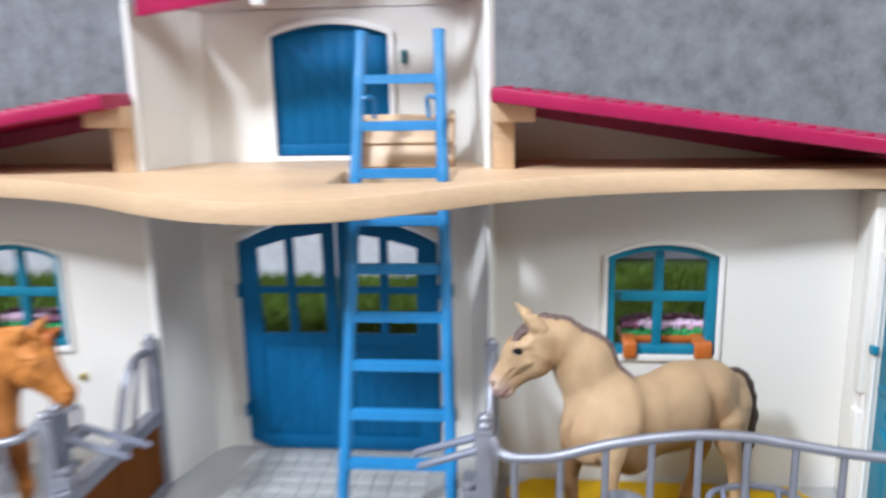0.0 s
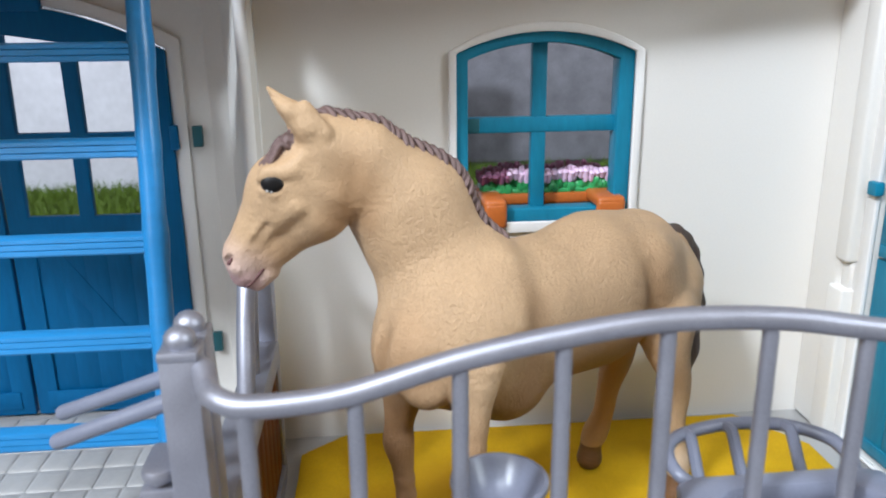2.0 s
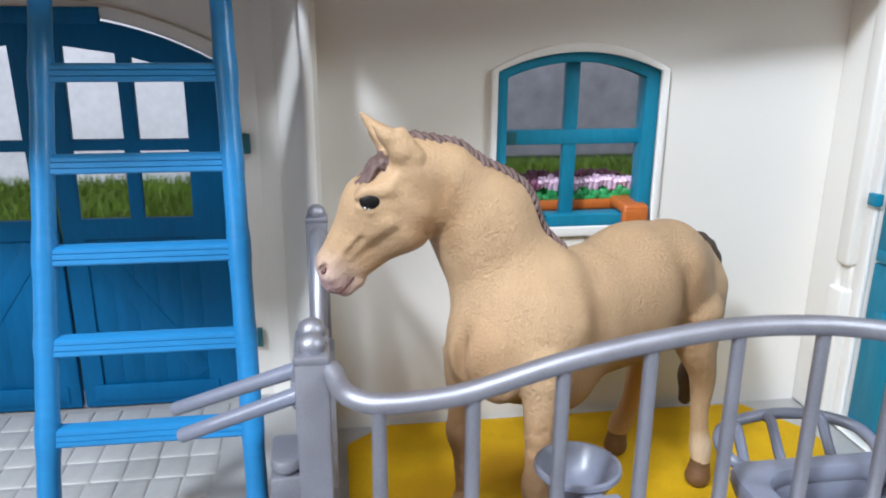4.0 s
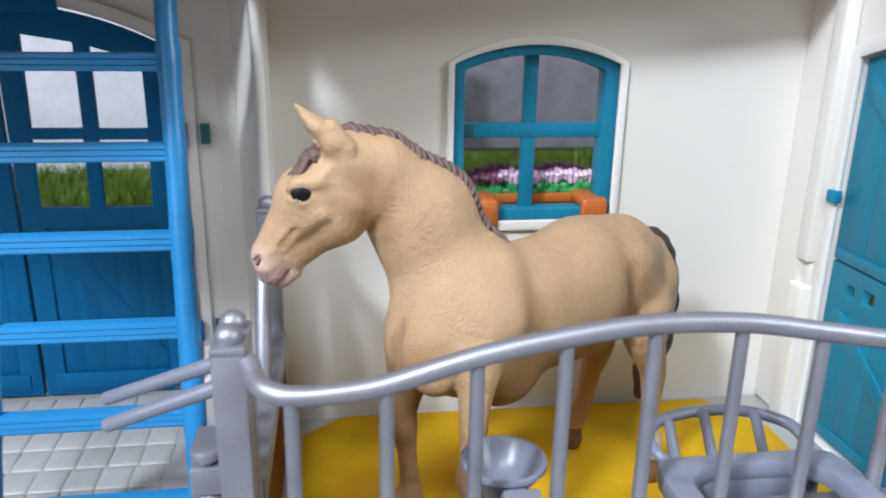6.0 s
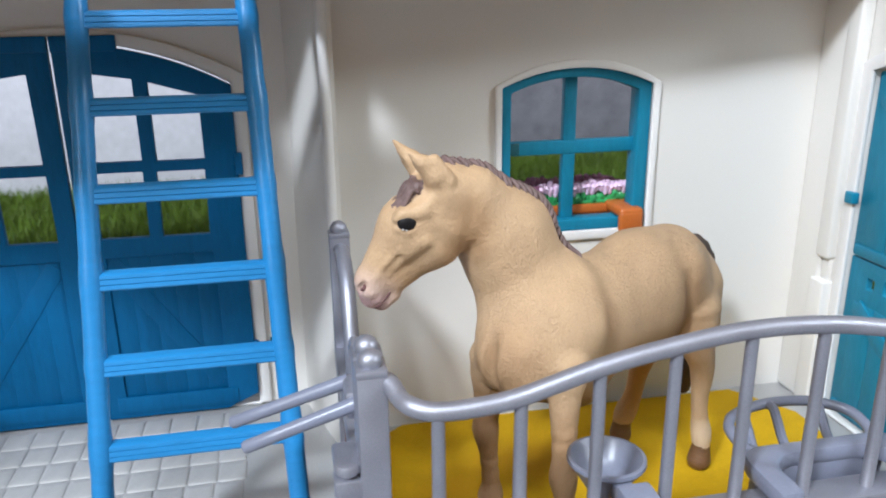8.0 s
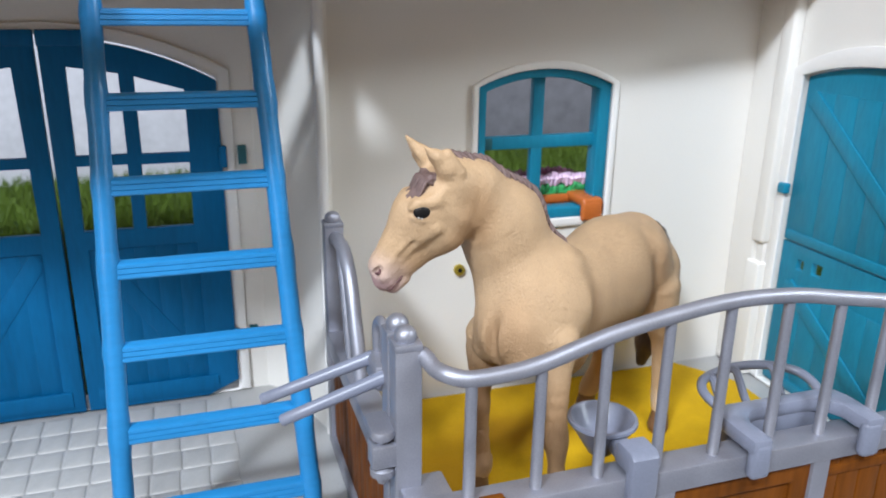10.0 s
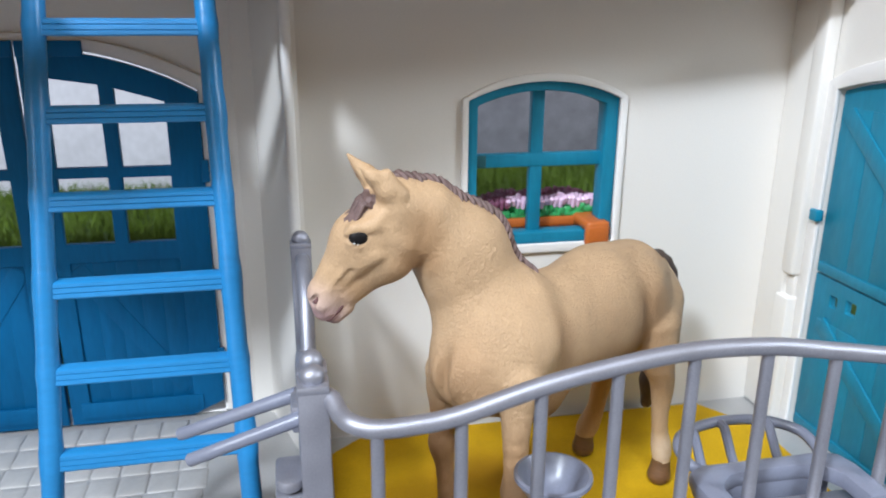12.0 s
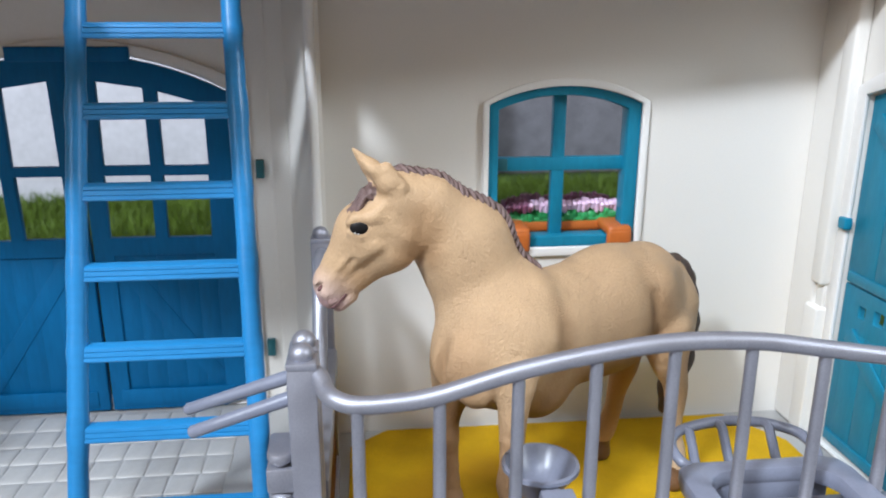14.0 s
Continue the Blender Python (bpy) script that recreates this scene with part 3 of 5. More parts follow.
xs = [AXIS + k * 4.0 for k in range(-69, 70)]
raw = [loft_front(abs(x - AXIS)) for x in xs]
soft = raw[:]
for _ in range(4):
    soft = [soft[0]] + [(soft[i - 1] + 2 * soft[i] + soft[i + 1]) / 4 for i in range(1, len(soft) - 1)] + [soft[-1]]
bm = bmesh.new()
outline = [(x, y) for x, y in zip(xs, soft)] + [(xs[-1], 398), (xs[0], 398)]
plate(bm, outline, 9.0, Matrix.Translation((0, 0, 158)), [[(-82, 315), (-28, 315), (-28, 353), (-82, 353)]], bevel=0.5)
# the curved front hangs a little
for v in bm.verts:
    v.co.z -= 4.0 * max(0.0, 1 - abs(v.co.x - AXIS) / 125) ** 0.7 * max(0.0, min(1.0, (335 - v.co.y) / 50))
tagged(part("loft_floor", bm, LOFT), "tan plastic loft floor with a curved front edge", "floor", kind="structure")
bm = bmesh.new()
for x0, x1, y0, y1 in ((-84, -82, 313, 355), (-28, -26, 313, 355), (-82, -28, 313, 315), (-82, -28, 353, 355)):
    box(bm, x0, x1, y0, y1, 155.0, 158.2, 0.3)
tagged(part("trim", bm, LOFT), "tan rim under the loft hatch", "trim", kind="structure")
hatch = thing("hatch", "tan plastic loft hatch lid standing open behind the ladder", "hatch", at=(-54.5, 364, 167))
bm = bmesh.new()
tilt = Matrix.Rotation(radians(-28), 4, "X")
box(bm, -23.5, 23.5, -1.2, 1.2, 0, 28, 0.5, m=tilt)
part("lid", bm, LOFT, hatch)
for s in (-1, 1):
    bm = bmesh.new()
    a, b = sorted((s * 21.8, s * 24.0))
    box(bm, a, b, -9, 1.5, 0.2, 26, 0.4, m=tilt)
    part("side_board", bm, LOFT, hatch)
bm = bmesh.new()
box(bm, -22, 22, -3.0, -1.0, 11.5, 14.5, 0.4, m=tilt)
part("batten", bm, LOFT, hatch)

# ---- roofs ----
def side_roof(f):
    g = (lambda v: v) if f > 0 else mx
    top = thing("roof", "crimson plastic side roof with a scalloped tile edge", "roof", "side roofs", kind="structure", at=(g(-11), 330, 200))
    off = Vector((g(-11), 330, 200))
    slope = -0.148
    bm = bmesh.new()
    n = 26
    for k in range(n):
        x0, x1 = -11 + 7.9 * k, -11 + 7.9 * (k + 1) + 1.2
        z0, z1 = 204.5 + slope * (x0 + 11), 204.5 + slope * (x1 + 11)
        lift = 1.9
        vs = []
        for y in (331, 372, 455):
            for x, z in ((x0, z0), (x1, z1 + lift)):
                vs.append((x, y, z))
        ring = [bm.verts.new((g(x) - off.x, y - off.y, z + dz - off.z)) for x, y, z in vs for dz in (0, -6.5)]
        for j in range(2):
            a = ring[j * 4:j * 4 + 8]
            bm.faces.new((a[0], a[2], a[6], a[4]))
            bm.faces.new((a[1], a[5], a[7], a[3]))
            bm.faces.new((a[0], a[4], a[5], a[1]))
            bm.faces.new((a[2], a[3], a[7], a[6]))
        bm.faces.new((ring[0], ring[1], ring[3], ring[2]))
        bm.faces.new((ring[8], ring[10], ring[11], ring[9]))
    part("tiles", bm, ROOF, top)
    bm = bmesh.new()
    m = Matrix.Translation((-off.x, -off.y, -off.z)) @ front(332)
    z0, z1 = 205.0, 205.0 + slope * 205
    plate(bm, [(g(x), z) for x, z in [(-11, z0), (194, z1), (194, z1 - 6.4), (-11, z0 - 6.4)]], -3.2, m, bevel=0.8)
    part("verge_board", bm, ROOF, top, "bright crimson verge board")
    bm = bmesh.new()
    m = Matrix.Translation((-off.x, -off.y, -off.z)) @ front(391)
    plate(bm, [(g(x), z) for x, z in [(6, 199.5), (190, 172.0), (190, 158.0), (6, 189.5)]], 3.0, m)
    part("fascia", bm, ROOF, top, "dark crimson board under the eaves")
    # tan posts at the ridge end
    bm = bmesh.new()
    a, b = sorted((g(-11.5), g(-1.5)))
    box(bm, a - off.x, b - off.x, 353 - off.y, 360 - off.y, 167 - off.z, 199 - off.z, 0.4)
    a, b = sorted((g(-11.5), g(8)))
    box(bm, a - off.x, b - off.x, 345 - off.y, 353.5 - off.y, 189 - off.z, 199 - off.z, 0.4)
    part("post", bm, LOFT, top, "tan plastic post and bracket")


side_roof(1)
side_roof(-1)
# main roof: only its lower edge comes into view
main_roof = thing("roof", "crimson plastic main roof over the loft", "roof", kind="structure")
for f in (1, -1):
    g = (lambda v: v) if f > 0 else mx
    bm = bmesh.new()
    plate(bm, [(g(x), z) for x, z in [(AXIS, 300), (-19, 249), (-19, 256), (AXIS, 308)]], 90, front(352))
    part("roof_slope", bm, ROOF, main_roof)
bm = bmesh.new()
plate(bm, [(mx(-16), 245.5), (-16, 245.5), (AXIS, 297)], 3, front(BAY_Y))
part("gable", bm, WALL, main_roof)
bm = bmesh.new()
pts = [(mx(-20), 240.0), (-122, 247.5), (-122, 262), (mx(-20), 262)]
plate(bm, pts, 3.0, front(352), bevel=0.4)
plate(bm, [(-118, 249), (-45, 247), (-20, 244.5), (-20, 262), (-118, 262)], 3.0, front(352), bevel=0.4)
part("valance", bm, ROOF, main_roof, "dark crimson valance")
bm = bmesh.new()
box(bm, -122, -116, 350, 356, 243.5, 262, 0.6)
part("bracket", bm, TRIM, main_roof, "cream bracket")

# ---- ladder through the hatch ----
def ladder_line(z, side):
    """Middle of a ladder rail at height z."""
    u = z / 230.0
    x = (-79.2 + 6.3 * u) if side < 0 else (-28.2 - 8.2 * u)
    return Vector((x, 297.0 + 0.275 * z, z))


ladder = thing("ladder", "bright blue plastic ladder leaning through the loft hatch", "ladder", at=(-53.5, 297, 0))
LOFF = Vector((-53.5, 297, 0))


def ladder_part(name, bm, label=""):
    bmesh.ops.translate(bm, vec=-LOFF, verts=bm.verts[:])
    return part(name, bm, LADDER, ladder, label)


for side in (-1, 1):
    bm = bmesh.new()
    pts, rad = [], []
    for k in range(60):
        z = 2.8 + 228 * k / 59
        pts.append(ladder_line(z, side) + Vector((0.12 * noise.noise((z * 0.15, side, 0)), 0, 0)))
        ph = (z - 18.2) % 21.25
        rad.append(2.75 + (0.28 if ph < 3.5 or ph > 17.75 else 0.0))
    tube(bm, pts, rad, 12)
    ladder_part("rail", bm)
rung_z = [17.8 + 21.25 * k for k in range(11)]
for z in rung_z[:10]:
    a, b = ladder_line(z, -1), ladder_line(z, 1)
    bm = bmesh.new()
    # a flat rung with rounded edges and two grooves along its face
    prof = [(-1.6, -2.1), (1.6, -2.1), (1.9, -1.6), (1.9, 1.6), (1.5, 2.2), (-1.2, 2.2), (-1.9, 1.7), (-1.9, 0.9), (-1.55, 0.75), (-1.9, 0.6), (-1.9, -0.5), (-1.55, -0.65), (-1.9, -0.8), (-1.9, -1.7)]
    n = 14
    rings = []
    for k in range(n + 1):
        c = a.lerp(b, k / n)
        w = 1.0 + 0.035 * noise.noise((c.x * 0.3, z, 2.0))
        rings.append([bm.verts.new(c + Vector((0, py * w + 0.275 * pz, pz * w))) for py, pz in prof])
    m = len(prof)
    for p, q in zip(rings, rings[1:]):
        for k in range(m):
            bm.faces.new((p[k], p[(k + 1) % m], q[(k + 1) % m], q[k]))
    bm.faces.new(rings[0][::-1])
    bm.faces.new(rings[-1])
    ladder_part("rung", bm)
for side in (-1, 1):
    c = ladder_line(199, side)
    bm = bmesh.new()
    tube(bm, smooth_path([c, c + Vector((-side * 4, -0.5, 2)), c + Vector((-side * 6.5, 3.5, 1)), c + Vector((-side * 6.5, 5, -4)), c + Vector((-side * 6, 4.5, -8))], 5), 1.1, 8)
    ladder_part("hook", bm)

# ---- gate and fence of the stall ----
def gate_rail_z(x):
    t = [(-5, 75.2), (3, 74.8), (15, 76.4), (31, 80.9), (47, 83.9), (63, 85.7), (80, 85.2), (95, 82.9), (112, 80.2), (128, 78.8), (144, 78.6), (160, 79.0)]
    for (a, za), (b, zb) in zip(t, t[1:]):
        if a <= x <= b:
            return za + (zb - za) * (x - a) / (b - a)
    return t[-1][1]


def stall_gate():
    top = thing("stall_gate", "silver-grey plastic stall gate with wavy top rail and brown boards", "gate", "stall gates", at=(-12, 250, 0))
    off = Vector((-12, 250, 0))

    def put(name, bm, mat=GREY, label="", parent=None):
        bmesh.ops.translate(bm, vec=-off, verts=bm.verts[:])
        return part(name, bm, mat, parent or top, label)

    bm = bmesh.new()
    pts = [(-10.5, 258.5, 77.3), (-8.6, 256.6, 77.0), (-7.4, 253.2, 75.6), (-5.6, 249.6, 75.5), (-1.5, 247.6, 74.9)] + [(x, 247.0, gate_rail_z(x)) for x in (6, 15, 31, 47, 63, 80, 95, 112, 128, 144, 158)]
    tube(bm, smooth_path(pts, 7), 1.9, 14)
    put("top_rail", bm)
    for x in (-1.0, 15.3, 31.2, 47.0, 63.2, 79.6, 95.8, 112, 128.2, 144.4):
        bm = bmesh.new()
        tube(bm, [(x, 247.2, 44.0), (x, 247.2, 44.8), (x, 247.2, 60), (x, 247.2, gate_rail_z(x) - 0.6)], [2.0, 1.42, 1.36, 1.3], 12)
        put("bar", bm)
    bm = bmesh.new()
    box(bm, -11, 160, 243.4, 251.4, 38.5, 45.0, 0.7)
    put("ledge", bm)
    bm = bmesh.new()
    box(bm, -11, 160, 244.0, 250.5, 1.0, 6.0, 0.6)
    put("bottom_rail", bm)
    for x0, x1 in ((-11, -6), (45.5, 51.5), (93.0, 98.6), (154, 160)):
        bm = bmesh.new()
        box(bm, x0, x1, 243.9, 250.8, 5.0, 39.5, 0.6)
        put("stile", bm)
    bm = bmesh.new()
    box(bm, 0.6, 6.6, 242.4, 246.0, 43.0, 46.4, 0.6)
    put("tab", bm, BROWN, "orange-brown tab over the ledge")
    for k in range(22):
        x0 = -6.0 + 7.3 * k
        bm = bmesh.new()
        if 45 < x0 + 3.5 < 98:
            bm.free()
            continue
        box(bm, x0, x0 + 7.0, 245.2, 249.4, 4.5, 39.2, 0.5)
        put("board", bm, BROWN)
    bm = bmesh.new()
    box(bm, 50.5, 94, 246.2, 249.4, 4.5, 39.2, 0.4)
    pn = put("panel", bm, BROWN)
    frame_out, frame_in = [(51.0, 6), (93.5, 6), (93.5, 38.9), (51.0, 38.9)], [(56.5, 10), (88, 10), (88, 32.6), (56.5, 32.6)]
    bm = bmesh.new()
    plate(bm, frame_out, 2.0, front(244.9), [frame_in], bevel=0.7)
    put("panel_frame", bm, BROWN, parent=pn)
    for x0, x1 in ((-6, 45.5), (98.6, 154)):
        bm = bmesh.new()
        box(bm, x0 + 0.5, x1 - 0.5, 244.7, 246.2, 32.5, 35.5, 0.4)
        put("batten", bm, BROWN)
    bm = bmesh.new()
    box(bm, -15.4, -9.2, 255.8, 261.8, 3, 79.0, 0.6)
    box(bm, -15.5, -9.1, 255.7, 261.9, 78.6, 80.4, 0.5)
    box(bm, -14.6, -3.0, 246.5, 260.6, 38.5, 44.6, 0.8)
    gp = put("post", bm)
    bm = bmesh.new()
    ball(bm, (-12.3, 259.0, 81.4), 2.6, 16, (1, 1, 0.9))
    put("post_knob", bm, parent=gp)
    bm = bmesh.new()
    box(bm, 156, 163, 244, 251, 1, 84, 0.6)
    ball(bm, (159.5, 247.5, 85.0), 2.9, 14, (1, 1, 0.9))
    put("post", bm)
    # latch: block beside the post, rounded tongue lying on it, pin below
    bm = bmesh.new()
    box(bm, -20.8, -14.8, 256.0, 261.2, 50.4, 56.2, 0.5)
    put("latch_block", bm)
    bm = bmesh.new()
    tongue = [(-17.8 + 2.9 * math.cos(a), 258.6 + 2.9 * math.sin(a)) for a in [math.pi * (1 + k / 12) for k in range(13)]] + [(-14.9, 262), (-14.9, 266.5), (-20.7, 266.5)]
    plate(bm, tongue, 2.6, Matrix.Translation((0, 0, 57.0)), bevel=0.9)
    put("latch_tongue", bm)
    bm = bmesh.new()
    tube(bm, [(-17.9, 258.6, z) for z in (45.4, 45.8, 47.2, 47.4, 47.8, 49.4, 49.8, 50.2, 56.8, 57.4)], [1.0, 1.3, 1.3, 2.4, 2.9, 2.9, 2.4, 1.5, 1.5, 1.5], 18)
    put("latch_pin", bm)
    return top


def side_fence():
    top = thing("stall_fence", "silver-grey plastic side fence with brown boards beside the bay", "fence", "stall fences", at=(-12, 300, 0))
    off = Vector((-12, 300, 0))

    def put(name, bm, mat=GREY, label="", parent=None):
        bmesh.ops.translate(bm, vec=-off, verts=bm.verts[:])
        return part(name, bm, mat, parent or top, label)

    for y, zt in ((266.0, 80.0), (348.0, 82.0)):
        bm = bmesh.new()
        box(bm, -15.4, -9.2, y - 3.0, y + 3.0, 0.5, zt, 0.6)
        box(bm, -15.5, -9.1, y - 3.1, y + 3.1, zt - 1.4, zt + 0.4, 0.5)
        p = put("post", bm)
        bm = bmesh.new()
        ball(bm, (-12.3, y, zt + 1.2), 2.65, 16, (1, 1, 0.95))
        put("post_knob", bm, parent=p)
    bm = bmesh.new()
    pts = [(-12.2, 346.0, 77.2), (-12.0, 340, 78.0), (-11.9, 332, 77.4), (-11.9, 325.5, 74.0), (-11.9, 320.6, 68.4), (-12.0, 316.2, 60.5), (-12.0, 312.2, 52.0), (-12.0, 309.0, 43.5)]
    tube(bm, smooth_path(pts, 6), 2.15, 14)
    put("top_rail", bm)
    bm = bmesh.new()
    tube(bm, smooth_path([(-12.2, 335.5, 76.0), (-12.2, 331.5, 66.0), (-12.2, 327.5, 55.0), (-12.2, 324.0, 44.0)], 3), 1.45, 10)
    put("bar", bm)
    bm = bmesh.new()
    box(bm, -15.8, -8.4, 268.6, 345.4, 38.5, 45.0, 0.7)
    put("ledge", bm)
    bm = bmesh.new()
    box(bm, -15.4, -8.8, 268.6, 345.4, 0.5, 5.5, 0.5)
    put("bottom_rail", bm)
    for k in range(11):
        bm = bmesh.new()
        y0 = 268.8 + 7.0 * k
        box(bm, -14.0, -10.0, y0, y0 + 6.7, 4.8, 39.0, 0.5)
        put("board", bm, BROWN)
    # double latch: bow-shaped lever with two pegs
    bm = bmesh.new()
    bow = [(-14.2, 278.0, 60), (-14.2, 278.0, 71), (-14.2, 278.1, 75.5), (-14.1, 276.0, 78.0), (-14.0, 273.4, 78.4), (-13.9, 271.4, 77.0), (-13.9, 271.0, 73), (-13.9, 271.0, 62)]
    tube(bm, smooth_path(bow, 5), 1.25, 10)
    put("latch_bow", bm)
    bm = bmesh.new()
    box(bm, -17.0, -13, 268.5, 279, 63.0, 69.5, 0.9)
    put("latch_body", bm)
    for a, b in (((-15.5, 277.0, 68.2), (-42.5, 282.0, 57.9)), ((-14.0, 268.0, 67.5), (-39.2, 270.2, 58.2))):
        a, b = Vector(a), Vector(b)
        bm = bmesh.new()
        d = (b - a).normalized()
        tube(bm, [a, a.lerp(b, 0.35), a.lerp(b, 0.7), b - d * 0.8, b - d * 0.15, b], [1.75, 1.6, 1.5, 1.5, 1.15, 0.5], 12)
        put("peg", bm, PALE)
    return top


stall_gate_right = stall_gate()
stall_fence_right = side_fence()
for ob in (stall_gate_right, stall_fence_right):
    copy_thing(ob, MIRROR @ ob.matrix_basis)

# feed bowl with its hanger
feed_bowl = thing("feed_bowl", "pale grey plastic feed bowl hung on the gate ledge", "bowl", at=(39.8, 261, 39))
OFF = Vector((39.8, 261, 38))
bm = bmesh.new()
prof = [(0.1, 39.6), (2.0, 39.7), (3.2, 40.6), (5.6, 44.6), (8.2, 48.6), (8.9, 49.4), (8.8, 50.2), (8.0, 50.4), (7.3, 49.6), (5.6, 46.6), (3.6, 44.6), (1.8, 43.8), (0.1, 43.6)]
rings = [[bm.verts.new((r * math.cos(2 * math.pi * k / 32), r * math.sin(2 * math.pi * k / 32), z - OFF.z)) for k in range(32)] for r, z in prof]
for p, q in zip(rings, rings[1:]):
    for k in range(32):
        bm.faces.new((p[k], p[(k + 1) % 32], q[(k + 1) % 32], q[k]))
part("bowl", bm, PALE, feed_bowl)
bm = bmesh.new()
side = [(241.0, 38.6), (243.9, 38.6), (244.2, 45.6), (249.4, 45.6), (249.4, 50.4), (248.2, 51.6), (242.6, 51.6), (241.0, 50.2)]
plate(bm, side, 7.4, Matrix(((0, 0, 1, 36.6), (1, 0, 0, 0), (0, 1, 0, 0), (0, 0, 0, 1))), bevel=0.8)
bmesh.ops.translate(bm, vec=-OFF, verts=bm.verts[:])
part("hanger", bm, PALE, feed_bowl)
bm = bmesh.new()
box(bm, 38.0, 42.6, 249.0, 254.6, 44.6, 48.6, 0.8)
bmesh.ops.translate(bm, vec=-OFF, verts=bm.verts[:])
part("neck", bm, PALE, feed_bowl)

# hay feeder: trough with a ring and two hooks over the ledge
feeder = thing("hay_feeder", "pale grey plastic hay feeder with ring hung on the gate", "feeder", at=(92, 258, 38))
OFF = Vector((92, 258, 38))


def feeder_part(name, bm, label=""):
    bmesh.ops.translate(bm, vec=-OFF, verts=bm.verts[:])
    part(name, bm, PALE, feeder, label)


for x0 in (69.8, 104.2):
    bm = bmesh.new()
    box(bm, x0 + 0.3, x0 + 6.1, 240.2, 243.6, 39.4, 49.6, 1.5, 3)
    feeder_part("hook", bm)
bm = bmesh.new()
cup = [(69.8, 240.5), (75.6, 240.5), (75.6, 249.0), (77.0, 251.6), (79.4, 253.6), (82, 254.2), (98.4, 254.2), (101, 253.6), (103.4, 251.6), (104.8, 249.0), (104.8, 240.5), (110.6, 240.5), (110.6, 253), (109.4, 257), (106, 258.8), (74.4, 258.8), (71, 257), (69.8, 253)]
plate(bm, cup, 4.3, Matrix.Translation((0, 0, 46.4)), bevel=1.1)
feeder_part("bracket", bm)
bm = bmesh.new()
box(bm, 74, 106.4, 254.6, 258.4, 38.0, 47.5, 0.9)
feeder_part("back_panel", bm)
bm = bmesh.new()
tube(bm, smooth_path([(76.0, 257.5, 48.5), (72.4, 259.6, 50.4), (72.0, 264.5, 51.8), (75.5, 269.0, 52.4), (83, 271.8, 52.6), (91, 272.6, 52.6), (99, 271.0, 52.4), (105.0, 266.4, 51.8), (106.0, 261.0, 50.6), (105.0, 257.5, 49.0)], 6), 1.3, 10)
feeder_part("ring", bm)
for x, y in ((77.5, 269.4), (86.5, 271.0), (98.0, 270.0)):
    bm = bmesh.new()
    tube(bm, smooth_path([(x, y + 1.0, 52.6), (x + 0.6, y - 0.8, 52.4), (x + 0.8, y - 2.6, 50.0), (x + 0.8, y - 6.0, 46.0), (x + 0.8, y - 11.6, 42.5)], 4), 1.15, 8)
    feeder_part("prong", bm)

# yellow felt mat with cut corners
bm = bmesh.new()
mat_pts = [(2, 258), (140, 258), (152, 268), (153, 345), (138, 366.5), (8, 367.5), (-5.5, 357), (-6.5, 266)]
dense = []
for (ax, ay), (bx, by) in zip(mat_pts, mat_pts[1:] + mat_pts[:1]):
    for k in range(14):
        u = k / 14
        dense.append((ax + (bx - ax) * u + 0.25 * noise.noise((ax + k, ay, 0.3)), ay + (by - ay) * u + 0.25 * noise.noise((ax, ay + k, 0.7))))
plate(bm, dense, 1.6, Matrix.Translation((0, 0, 0.1)), bevel=0.3)
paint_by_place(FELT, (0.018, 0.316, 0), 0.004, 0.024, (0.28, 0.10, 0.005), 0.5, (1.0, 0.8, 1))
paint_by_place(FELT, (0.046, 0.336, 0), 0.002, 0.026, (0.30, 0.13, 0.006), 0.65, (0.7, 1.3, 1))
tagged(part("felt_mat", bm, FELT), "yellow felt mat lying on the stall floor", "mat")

# brass stud in the wall
bm = bmesh.new()
tube(bm, [(38.9, 371, 53.2), (38.9, 368.6, 53.2)], 2.1, 20)
stud = tagged(part("wall_stud", bm, BRASS), "small yellow brass stud in the stall wall", "stud")
bm = bmesh.new()
tube(bm, [(38.9, 369, 53.2), (38.9, 368.2, 53.2)], 0.8, 12)
part("bore", bm, BLACK, stud, "dark bore")
copy_thing(stud, MIRROR @ stud.matrix_basis)

# ---- toy horses ----
def smin(a, b, k):
    h = np.clip(0.5 + 0.5 * (b - a) / k, 0, 1)
    return b + (a - b) * h - k * h * (1 - h)


def round_cone(p, a, b, ra, rb):
    """Distance from points p to a bar that tapers from radius ra at a to rb at b."""
    a, b = np.asarray(a, dtype=np.float32), np.asarray(b, dtype=np.float32)
    d = b - a
    t = np.clip(((p - a) @ d) / max(float(d @ d), 1e-6), 0, 1)
    return np.linalg.norm(p - a - t[..., None] * d, axis=-1) - (ra + (rb - ra) * t)


